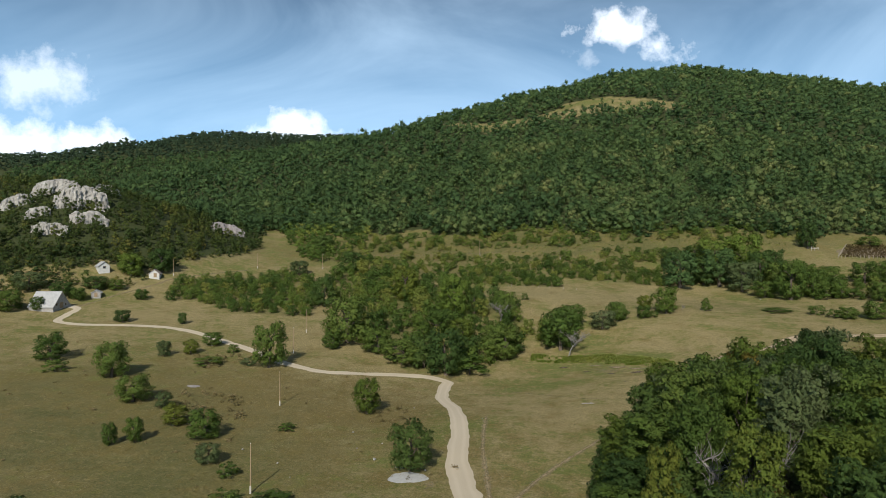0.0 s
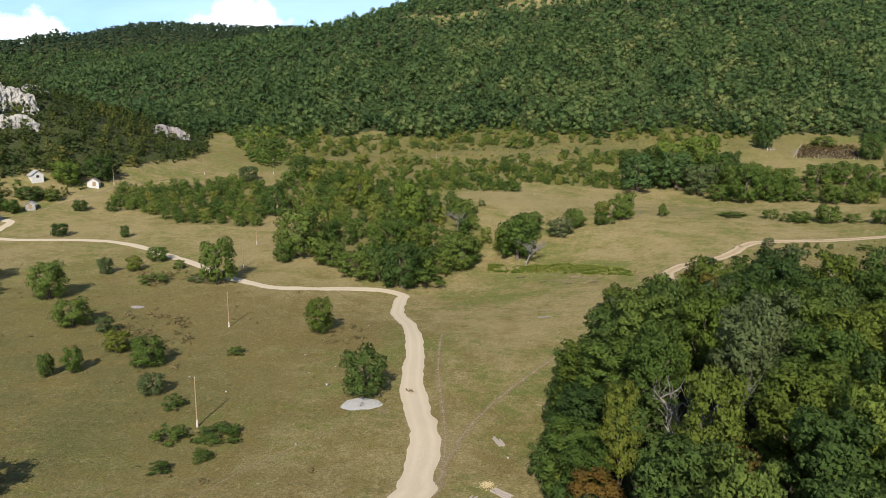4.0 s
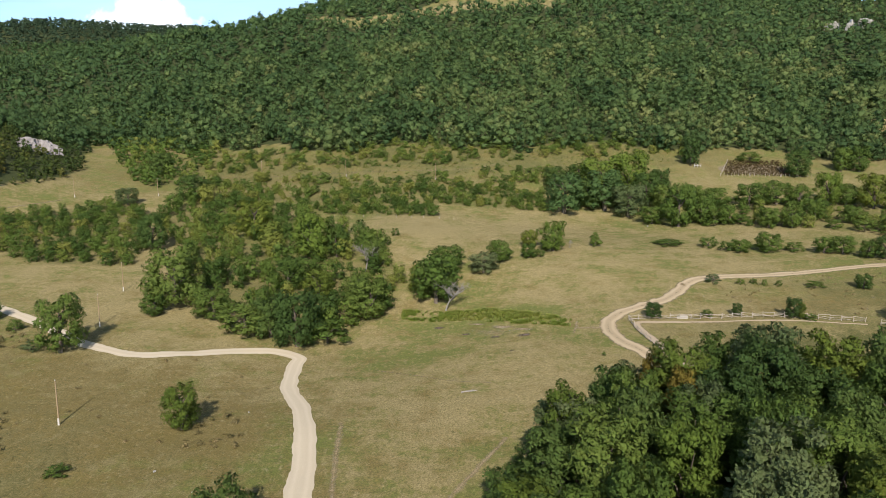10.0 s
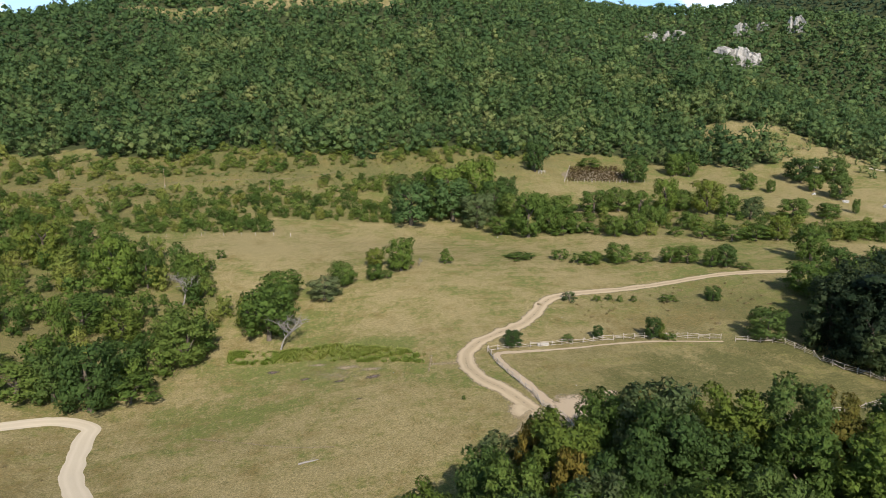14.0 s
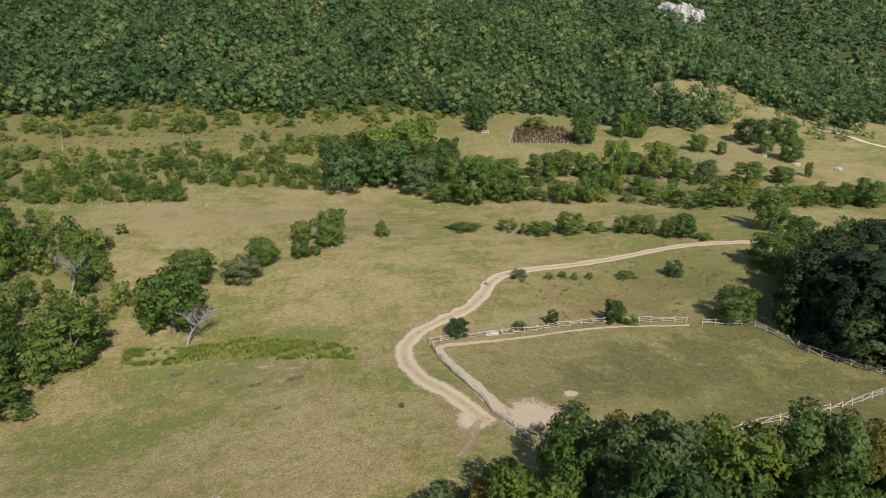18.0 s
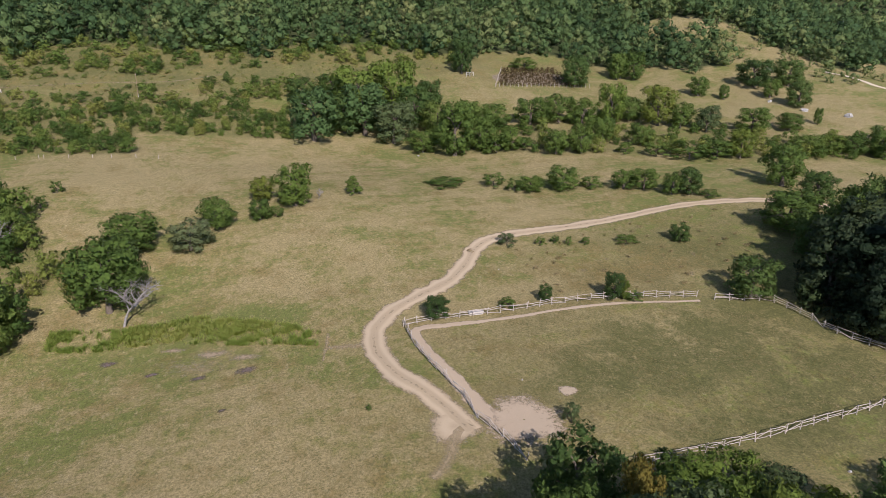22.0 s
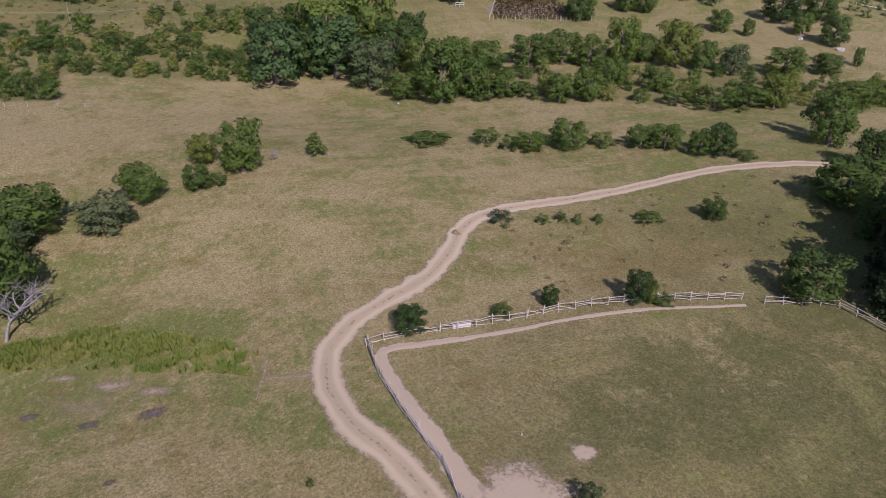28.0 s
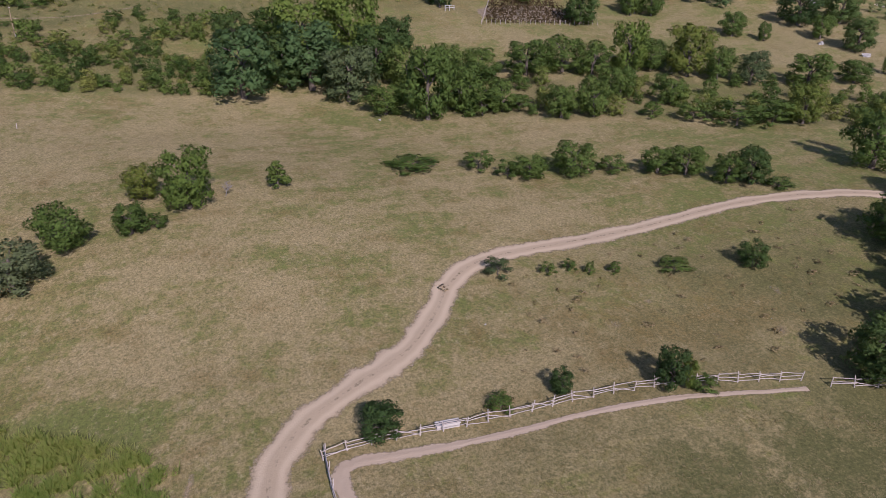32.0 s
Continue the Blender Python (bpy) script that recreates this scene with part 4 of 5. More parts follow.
plant([
    ("round", 136.4, 193.4, 9.7, 14.5),
    ("round", 158.5, 218.2, 12.2, 11.8),
    ("bright", 148.3, 185.3, 11.8, 14.1),
    ("fir", 121.5, 160.9, 16.5, 14.4),
    ("grey", 120.1, 150, 9.9, 14.1),
    ("fir", 136.1, 159.2, 17, 14),
    ("dark", 132.4, 181.5, 10.2, 11.9),
    ("dark", 138.5, 169.8, 9, 13.2),
    ("round", 166.1, 187.5, 8.9, 12.1),
    ("dark", 126.8, 146.5, 17.3, 16.7),
    ("dark", 146.2, 156, 19.1, 20.3),
    ("round", 174, 182.1, 11.7, 17.5),
    ("dark", 153.9, 202.4, 9.3, 10.4),
], "behind the paddock corner", "corner trees")
plant([
    ("dark", 119.7, 354, 14.9, 10.3),
    ("dark", 161.6, 334.2, 12.8, 13.8),
    ("shrub", 149.9, 358.1, 5.1, 12.9),
    ("dark", 231.8, 287.3, 10.3, 11.5),
    ("round", 204.6, 311.6, 8.1, 9),
    ("round", 211.7, 305, 6, 4.5),
    ("round", 222.3, 268.4, 6.2, 3.3),
    ("round", 229.9, 300.1, 8, 8.2),
    ("dark", 233.6, 313.4, 11.7, 16),
    ("dark", 247.7, 309.6, 11.5, 14.2),
    ("round", 191.9, 338, 12.8, 11),
    ("round", 184.6, 339.9, 11.8, 9.3),
    ("spruce", 50.4, 304.4, 17.7, 18.9),
    ("spruce", 67.6, 306.4, 17.8, 19.7),
    ("grey", 75.2, 297.6, 14.2, 15.7),
    ("dark", 95, 322.1, 10.9, 11.2),
    ("bright", 67.6, 319.8, 19.3, 21.6),
    ("bright", 81.2, 319.7, 20.4, 19.3),
    ("dark", 50.6, 333.3, 10.1, 11.9),
    ("round", 62.7, 336.6, 9.4, 13.2),
], "above the terraces", "terrace trees")
plant([
    ("dark", 85.3, 308.3, 15.6, 14.1),
    ("dark", 61.3, 309.4, 13.3, 15.9),
], "above the terraces", "terrace trees")
plant([
    ("round", 81.6, 286.6, 7.5, 11.4),
    ("round", 89.6, 279, 17.5, 13.7),
    ("round", 98.5, 281.1, 12.1, 11.1),
    ("shrub", 102.6, 276.7, 6.5, 7.7),
    ("round", 107.9, 277.1, 8.3, 7.8),
    ("round", 118.4, 267.3, 8.1, 9.1),
    ("round", 125.7, 265, 10.1, 8.4),
    ("round", 137.8, 272.8, 8.7, 7),
    ("shrub", 138.4, 260.1, 3.7, 5.9),
    ("round", 147.6, 265.6, 6.9, 8.1),
    ("shrub", 145.2, 254.1, 4.9, 7.7),
    ("shrub", 152.7, 248.3, 6, 11.4),
    ("shrub", 160.8, 246.2, 6, 10.5),
    ("yellow", 168.3, 244.9, 9.5, 8.8),
    ("round", 111.9, 299.7, 8.3, 12.6),
    ("round", 124, 297.6, 9.9, 12.7),
    ("round", 134.7, 296.6, 9.9, 12.9),
    ("round", 141.2, 291.8, 9.3, 10.8),
    ("bright", 152.2, 291.1, 14.5, 11.9),
    ("round", 159.9, 291.5, 8.9, 11.2),
], "in the terrace hedge", "hedge trees")
plant([
    ("yellow", 165.9, 283.4, 14.7, 13.2),
    ("round", 172, 278.8, 9.2, 9.8),
    ("grey", 178.3, 273.1, 9.1, 9.8),
    ("round", 193.2, 268, 9.1, 12.2),
    ("round", 207.8, 266.6, 6.3, 10.4),
    ("round", 192.5, 243.2, 6.6, 10.6),
    ("yellow", 201.9, 243.5, 5.8, 10.9),
    ("round", 206.7, 238.8, 6.1, 8.8),
    ("round", 213.1, 234.1, 9.2, 11),
    ("round", 91.1, 300.4, 11.5, 11.8),
    ("round", 101.9, 301.6, 9.8, 12.1),
    ("shrub", 111.7, 275.9, 4.2, 7.4),
], "in the terrace hedge", "hedge trees")
plant([
    ("maple", -73, 201.6, 16.6, 18.1),
    ("dark", -35.7, 182, 15, 13.6),
    ("dark", -43.2, 185.8, 11, 10.6),
    ("dark", -31.9, 194.2, 9.4, 10.9),
    ("shrub", -28.9, 184.8, 6.5, 12.2),
    ("round", -19.8, 199.3, 11.7, 12.4),
    ("round", -24.4, 209.1, 8.4, 10),
    ("round", -50, 186.3, 8.6, 13.8),
    ("bare", -24.3, 228, 9.5, 10.9),
    ("bare", 0.7, 202.2, 10.7, 10.6),
    ("round", -2, 207.6, 14.9, 14.5),
    ("yellow", -6.4, 214.4, 8.6, 8.5),
    ("bright", -42.2, 238.4, 16.7, 13.8),
    ("yellow", -69, 266.9, 14.9, 13.6),
    ("dark", -110.6, 322.6, 11.6, 16.3),
    ("round", -60.1, 194.4, 8.7, 11.3),
    ("yellow", -35.2, 208.5, 10.1, 10.1),
    ("round", -75.4, 193.2, 6.3, 6.6),
    ("round", -45, 215.2, 10.4, 12.2),
    ("round", -34.9, 240.3, 11.5, 7.7),
], "in the copse", "copse trees")
plant([
    ("round", -24.9, 241.8, 9.2, 6.9),
    ("round", -17, 258.2, 3.1, 3.1),
    ("shrub", -19, 249.8, 3.2, 3.2),
    ("round", -21.6, 232.1, 9.3, 7.4),
    ("grey", -136.1, 313.2, 8.1, 9.8),
    ("dark", -100.4, 253.1, 13.3, 11.9),
    ("dark", -142.4, 365.6, 11.1, 15.7),
], "in the copse", "copse trees")
# The last three trees are added to close gaps in the corner's cast shade.
plant([("fir", 118.5, 154, 16, 11), ("fir", 119.8, 166, 18, 13), ("fir", 128, 167, 20, 14), ("fir", 125, 158, 20, 14), ("fir", 136, 166, 22, 14), ("fir", 143, 171, 20, 14), ("fir", 150, 160, 21, 14), ("fir", 124, 149, 17, 12), ("round", 133, 150, 20, 13), ("dark", 129, 174, 14, 11), ("round", 137, 177, 15, 12), ("dark", 146, 181, 16, 13)], "behind the paddock corner", "corner trees")
PADDOCK = [(48, 178), (70, 177), (98, 172), (110, 168), (113, 155), (117, 146), (104, 140.5), (64, 140.5), (53, 146), (49, 160)]
PASTURE = [(-5, 120), (20, 124), (45, 150), (44, 183), (100, 178), (135, 205), (140, 235), (60, 262), (0, 250), (15, 215), (-5, 195), (-28, 172), (-25, 140)]
WEST_MEADOW = [(-90, 52), (-16, 50), (-18, 100), (-30, 150), (-40, 172), (-85, 165), (-120, 178), (-160, 195), (-165, 150), (-120, 90)]
REED_STRIP = [(-11.2, 204.0), (1.0, 201.0), (7.8, 201.1), (14.8, 199.1), (24.2, 192.7), (27.5, 190.0), (32.1, 185.5), (31.1, 181.2), (26.0, 184.2), (20.4, 186.9), (14.7, 190.3), (7.2, 194.6), (2.3, 195.1), (-5.7, 196.2), (-11.1, 198.6)]
BANK = [(66, 206), (90, 208), (112, 210), (134, 208), (124, 190), (110, 180), (86, 182), (66, 183), (70, 196)]
KEEP_CLEAR = [(GRAVEL_ROAD, 2.4), (DIRT_TRACK, 1.9), (FENCE_PATH, 0.9), (TRACK_SOUTH, 2.0)]


# The tall grove, dense to its edge, with low growth round it.
grove_rows, gr = [], random.Random(21)
for x, y in scatter(GROVE, 6.3, 8):
    if math.hypot(x - 21.0, y - 59.0) < 5.5:
        continue
    rim = min(math.hypot(x - a, y - b) for a, b in glide(GROVE + GROVE[:1], 3.0)[:, :2])
    h = min(23.5, (17.5 if x > 24 else 13.5) + 0.9 * rim if y > 98 else 10.5 + 1.15 * rim if x < 45 else 18 + rim) + gr.uniform(-2, 2.5)
    kind = gr.choices(["round", "dark", "yellow", "grey", "bright", "russet"], [8, 6, 4.2, 3.4, 5, 0.3])[0]
    grove_rows.append((kind, x, y, h, gr.uniform(7.5, 10.5) * (0.85 if h < 16 else 1.0)))
grove_rows += [("russet", 18.4, 42.8, 21.5, 5.0), ("yellow", 11.5, 62.0, 19.5, 5.0), ("yellow", 16.0, 104.0, 20.0, 6.5), ("ochre", 31.0, 103.0, 22.5, 5.5), ("ochre", 47.5, 119.0, 20.5, 4.5), ("grey", 30.5, 96.5, 23.5, 7.0), ("ochre", 67.0, 108.0, 22.5, 7.0), ("ochre", 30.0, 113.0, 21.0, 3.5), ("bare", 21.5, 60.5, 25.0, 11.0)]
plant(grove_rows, "in the tall dense grove", "grove trees", "tall")
skirt = []
for x, y in glide(GROVE, 3.6)[:, :2]:
    skirt.append((gr.choice(["round", "round", "dark", "yellow"]), x + gr.uniform(-2.5, 1.0), y + gr.uniform(-1, 2.0), gr.uniform(4.5, 10), gr.uniform(5.0, 8.0)))
plant(skirt, "at the grove edge", "grove edge trees")
plant([("dark", 51.0, 133.5, 11.5, 10.5), ("round", 58.0, 131.0, 9.0, 8.0), ("bright", 66.0, 129.5, 8.5, 8.5), ("grey", 72.0, 128.0, 6.0, 7.0), ("round", 46.0, 128.0, 12.0, 9.0)], "beside the paddock fence", "grove edge trees")

# Woodland on the hills, seen from afar.
def woodland(name, label, x, y, tall, wide, tint, base, material):
    v, f, g = [b[0] for b in base], [b[1] for b in base], [b[2] for b in base]
    r = np.random.RandomState(len(x))
    z = heights(x, y)
    turn, pick = r.uniform(0, 6.283, len(x)), r.randint(0, len(base), len(x))
    vs, fs, ts, ns, n = [], [], [], [], 0
    for k in range(len(base)):
        s = np.where(pick == k)[0]
        c, q = np.cos(turn[s])[:, None], np.sin(turn[s])[:, None]
        px = (v[k][None, :, 0] * c - v[k][None, :, 1] * q) * wide[s, None] + x[s, None]
        py = (v[k][None, :, 0] * q + v[k][None, :, 1] * c) * wide[s, None] + y[s, None]
        pz = v[k][None, :, 2] * tall[s, None] + z[s, None] - 0.2
        vs.append(np.stack([px, py, pz], -1).reshape(-1, 3))
        fs.append((f[k][None] + (np.arange(len(s)) * len(v[k]))[:, None, None]).reshape(-1, 4) + n)
        ts.append(np.repeat(tint[s], len(v[k])))
        ns.append(np.stack([g[k][None, :, 0] * c - g[k][None, :, 1] * q, g[k][None, :, 0] * q + g[k][None, :, 1] * c, g[k][None, :, 2] + 0 * c], -1).reshape(-1, 3))
        n += len(vs[-1])
    ob = new(name, mesh_of(name, np.vstack(vs), np.vstack(fs), material, True, np.vstack(ns), tint=np.concatenate(ts)))
    return tagged(ob, label, "woodland", kind="stuff")


def seen_from_valley(x, y, z):
    """Keeps what is not hidden behind a crest from over the valley."""
    keep = np.zeros(len(x), bool)
    for ex, ey, ez in ((0, -10, 47), (12, 68, 59), (37, 127, 58)):
        free = np.ones(len(x), bool)
        for s in np.linspace(0.3, 0.97, 28):
            free &= relief(ex + s * (x - ex), ey + s * (y - ey)) < ez + s * (z + 14 - ez)
        keep |= free
    return keep


def spread(x0, x1, y0, y1, step, seed):
    r = np.random.RandomState(seed)
    a, b = np.meshgrid(np.arange(x0, x1, step), np.arange(y0, y1, step))
    return (a + r.uniform(-0.48, 0.48, a.shape) * step).ravel(), (b + r.uniform(-0.48, 0.48, b.shape) * step).ravel()


near_crowns = [crown_arrays(300 + k, 7, 130, 0.064, "round", 0.0, 1, 1.0, 1.22, 0.56) for k in range(9)]
far_crowns = [crown_arrays(320 + k, 4, 34, 0.098, "round", 0.0, 1, 1.0, 1.5, 0.58) for k in range(7)]
spires = [crown_arrays(340 + k, 3, 6, 0.12, "cone", 0.0, 1, 1.0, 1.6, 0.95) for k in range(3)]


def wood_part(name, label, box, step, seed, test, tall, base, material, warm=0.0):
    x, y = spread(*box, step, seed)
    keep = test(x, y)
    x, y = x[keep], y[keep]
    keep = seen_from_valley(x, y, relief(x, y)) & (np.abs(np.arctan2(x, y + 25)) < 1.05)
    x, y = x[keep], y[keep]
    r = np.random.RandomState(seed + 1)
    h = r.uniform(*tall, len(x)) * (1 + 0.14 * waves(x, y, 33, seed + 5)) * np.where(r.uniform(0, 1, len(x)) < 0.07, 1.22, 1.0)
    # Tint also falls off towards the west.
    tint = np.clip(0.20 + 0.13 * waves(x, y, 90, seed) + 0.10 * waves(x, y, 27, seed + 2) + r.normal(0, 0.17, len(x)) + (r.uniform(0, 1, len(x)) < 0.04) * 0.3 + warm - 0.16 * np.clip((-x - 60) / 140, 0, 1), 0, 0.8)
    return woodland(name, label, x, y, h, h * r.uniform(0.85, 1.2, len(x)), tint, base, material)


def reach(x, y):
    return np.hypot(x, y - 40)


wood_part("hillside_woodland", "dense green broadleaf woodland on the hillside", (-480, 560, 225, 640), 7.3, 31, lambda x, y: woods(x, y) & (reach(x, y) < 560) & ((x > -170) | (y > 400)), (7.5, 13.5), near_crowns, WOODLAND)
wood_part("knoll_woodland", "yellowing scrub woodland round the rocky knoll", (-560, -165, 200, 480), 5.6, 32, lambda x, y: woods(x, y) & (x <= -170) & (y <= 400) & (reach(x, y) < 560), (3.5, 7.0), near_crowns, KNOLL_WOOD, 0.06)
# The negative tint puts cloud shade and haze into the upper wood's colour.
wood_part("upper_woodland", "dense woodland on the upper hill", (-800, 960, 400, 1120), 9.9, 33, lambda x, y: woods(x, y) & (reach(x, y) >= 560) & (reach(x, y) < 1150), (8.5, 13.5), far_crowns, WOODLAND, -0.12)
wood_part("far_woodland", "dark mixed woods on the distant ridges, blued for haze", (-1500, 100, 900, 1500), 10.5, 34, lambda x, y: woods(x, y) & (reach(x, y) >= 1150), (9.0, 14.0), spires + far_crowns[:2], FAR_WOOD_HAZED, 0.0)
wood_part("ridge_woodland", "dark mixed woods on the distant ridge, blued for haze", (300, 2600, 1150, 2900), 34.0, 38, lambda x, y: woods(x, y) & (reach(x, y) >= 1150), (22.0, 34.0), spires + far_crowns[:2], FAR_WOOD_HAZED, 0.0)
sx, sy = spread(-160, 125, 690, 800, 15, 35)
keep = inside(HILLTOP, sx, sy)
sr = np.random.RandomState(36)
keep &= sr.uniform(0, 1, len(sx)) < 0.42
woodland("hilltop_scrub", "scattered bushes on the dry hilltop clearing", sx[keep], sy[keep], sr.uniform(2, 6, keep.sum()), sr.uniform(3, 7, keep.sum()), sr.uniform(0, 0.5, keep.sum()), far_crowns, WOODLAND)
ex, ey = spread(225, 305, 295, 430, 9, 37)
keep = inside(SPUR_CLEARING, ex, ey) & (sr.uniform(0, 1, len(ex)) < 0.8)
woodland("spur_scrub", "yellowing bushes on the dry spur", ex[keep], ey[keep], sr.uniform(2, 6, keep.sum()), sr.uniform(3, 7, keep.sum()), sr.uniform(0.3, 0.8, keep.sum()), near_crowns, WOODLAND)


# Thickets whose single trees cannot be counted.
thicket_crowns = [crown_arrays(360 + k, 13, 600, 0.055, "round", 0.0, 1, 1.0, 1.2, 0.48) for k in range(8)]
shrub_crowns = [crown_arrays(380 + k, 8, 210, 0.080, "dome", 0.0, 1, 1.0, 1.15, 0.46) for k in range(6)]


tall_crowns = [crown_arrays(370 + k, 30, 1300, 0.026, "round", 0.0, 1, 1.5, 1.1, 0.66) for k in range(3)]
weed_crowns = [crown_arrays(395 + k, 4, 44, 0.13, "dome", 0.0, 0, 1.0, 1.4, 0.9) for k in range(4)]


def thicket(name, label, poly, spacing, seed, tall, slim, keep, warm, base, material=None):
    r = np.random.RandomState(seed + 500)
    p = np.array(scatter(poly, spacing, seed))
    p = p[(r.uniform(0, 1, len(p)) < keep + (0.35 if keep < 0.8 else 0.0) * waves(p[:, 0], p[:, 1], 26, seed)) & ~yards(p[:, 0], p[:, 1])]
    if poly is SCRUB_AREA and tall[1] > 1.5:
        p = p[np.abs(p[:, 1] - np.interp(p[:, 0], [q[0] for q in TERRACE_PATH], [q[1] for q in TERRACE_PATH]) + 1.0) > 6.5 + 3.0 * waves(p[:, 0], p[:, 1], 30, 4)]
    h = r.uniform(*tall, len(p))
    tint = np.clip(warm + r.normal(0, 0.27, len(p)) + (r.uniform(0, 1, len(p)) < 0.08) * 0.3, -0.1, 0.8)
    woodland(name, label, p[:, 0], p[:, 1], h, h * r.uniform(*slim, len(p)), tint, base, material or THICKET)


thicket("copse_thicket", "dense mixed green copse in the hollow", COPSE_AREA, 5.6, 3, (3.2, 9.0), (0.75, 1.15), 0.92, 0.14, thicket_crowns)
thicket("orchard_thicket", "rows of small old orchard trees", ORCHARD_AREA, 4.2, 4, (3.2, 5.4), (1.05, 1.5), 0.96, 0.12, thicket_crowns)
thicket("hedge_thicket", "overgrown green hedge across the terrace", HEDGE_AREA, 3.5, 5, (2.0, 4.8), (1.05, 1.6), 0.92, 0.2, thicket_crowns)
thicket("terrace_thicket", "bushes along the overgrown terraces", EAST_AREA, 4.8, 6, (2.2, 5.6), (0.9, 1.4), 0.74, 0.18, thicket_crowns)
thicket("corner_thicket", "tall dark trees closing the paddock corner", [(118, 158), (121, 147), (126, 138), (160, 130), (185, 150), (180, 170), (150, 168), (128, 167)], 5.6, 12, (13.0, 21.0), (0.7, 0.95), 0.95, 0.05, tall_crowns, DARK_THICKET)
# Low near-black growth added for the shade missing beneath the corner crowns.
thicket("corner_underwood", "dark undergrowth filling in shade beneath the corner trees", [(115, 157), (114, 165), (118, 171), (128, 177), (142, 176), (150, 165), (140, 140), (124, 141), (119.5, 148)], 3.3, 13, (2.5, 6.5), (0.9, 1.3), 0.95, 0.05, shrub_crowns, DARK_THICKET)
thicket("slope_scrub", "scrub bushes on the dry slope", SCRUB_AREA, 4.3, 7, (1.4, 5.0), (1.1, 1.9), 0.72, 0.3, shrub_crowns)
thicket("slope_trees", "small green trees on the overgrown slope", SCRUB_AREA, 8.5, 17, (3.2, 6.4), (0.9, 1.4), 0.75, 0.26, thicket_crowns)
thicket("slope_weeds", "low weeds on the dry slope", SCRUB_AREA, 2.7, 9, (0.5, 1.4), (1.2, 2.4), 0.62, 0.4, weed_crowns)


# Grass tufts and weeds on the nearer meadows.
def tufts(name, label, poly, count, seed, size, material, flat=0.2, blades=4, slim=1.0):
    r = np.random.RandomState(seed)
    xs, ys = [p[0] for p in poly], [p[1] for p in poly]
    x, y = r.uniform(min(xs), max(xs), count * 3), r.uniform(min(ys), max(ys), count * 3)
    ok = inside(poly, x, y) & (waves(x, y, 11, seed) + waves(x, y, 3.1, seed + 1) + r.normal(0, 0.5, len(x)) > 0.1)
    for line, wide in KEEP_CLEAR:
        d = np.full(len(x), 1e9)
        for (ax, ay), (bx, by) in zip(line, line[1:]):
            s = np.clip(((x - ax) * (bx - ax) + (y - ay) * (by - ay)) / ((bx - ax) ** 2 + (by - ay) ** 2), 0, 1)
            d = np.minimum(d, np.hypot(x - ax - s * (bx - ax), y - ay - s * (by - ay)))
        ok &= d > wide
    x, y = x[ok][:count], y[ok][:count]
    n = len(x)
    z = heights(x, y)
    s = size * r.uniform(0.5, 1.5, n)
    a = r.uniform(0, 6.283, (n, blades))
    lean, half = r.uniform(0.2, 0.9, (n, blades)), slim * r.uniform(0.06, 0.16, (n, blades))
    ca, sa, tall = np.cos(a), np.sin(a), s[:, None] * r.uniform(0.6, 1.1, (n, blades))
    def point(out, up, side):
        return np.stack([x[:, None] + ca * out * s[:, None] - sa * side * s[:, None], y[:, None] + sa * out * s[:, None] + ca * side * s[:, None], z[:, None] + up * tall * flat - 0.01], -1)
    v = np.stack([point(0.05, 0, half), point(0.05, 0, -half), point(lean, 1.0, -half * 0.5), point(lean, 1.0, half * 0.5)], 2)
    tint = np.clip(0.25 + 0.2 * waves(x, y, 23, seed + 2) + r.normal(0, 0.12, n), 0, 0.9)
    ob = new(name, mesh_of(name, v.reshape(-1, 3), np.arange(n * blades * 4).reshape(-1, 4), material, True, np.tile([0.0, -0.15, 1.0], (n * blades * 4, 1)), tint=np.repeat(tint, blades * 4)))
    return tagged(ob, label, "grass", kind="stuff")


tufts("paddock_grass", "dry tufted grass in the fenced paddock", PADDOCK, 6000, 51, 0.30, BLADE)
tufts("pasture_grass", "dry tufted pasture grass", PASTURE, 9000, 52, 0.34, BLADE)
tufts("west_meadow_grass", "dry olive meadow tufts", WEST_MEADOW, 11000, 53, 0.42, BLADE)
tufts("reeds", "bright green reeds in a damp strip", REED_STRIP, 12000, 54, 0.85, REED, 0.65, 6, 0.3)
thicket("bank_weeds", "tall olive weeds on the pasture bank", BANK, 2.2, 55, (0.3, 0.9), (1.2, 2.4), 0.45, 0.6, weed_crowns, DRY_BRUSH)

thicket("farm_scrub", "yellowing scrub and garden trees round the farm", [(-219, 212), (-224, 225), (-213, 237), (-203, 231), (-197, 235), (-202, 250), (-193, 257), (-190, 290), (-201, 303), (-225, 280), (-260, 255), (-262, 205)], 4.6, 15, (2.5, 6.5), (0.9, 1.4), 0.9, 0.12, near_crowns, KNOLL_WOOD)
thicket("saddle_thicket", "hedgerow trees beside the saddle track", [(-224.0, 488.0), (-200.0, 429.0), (-175.0, 390.0), (-154.0, 358.0), (-136.0, 339.0), (-125.0, 349.0), (-123.0, 391.0), (-136.0, 435.0), (-183.0, 468.0)], 5.2, 19, (4.0, 8.5), (0.9, 1.35), 0.9, 0.14, near_crowns)
thicket("meadow_weeds", "dry brushwood and weeds in the rough meadow", WEST_MEADOW, 3.6, 21, (0.25, 0.9), (1.2, 2.4), 0.22, 0.5, weed_crowns, DRY_BRUSH)
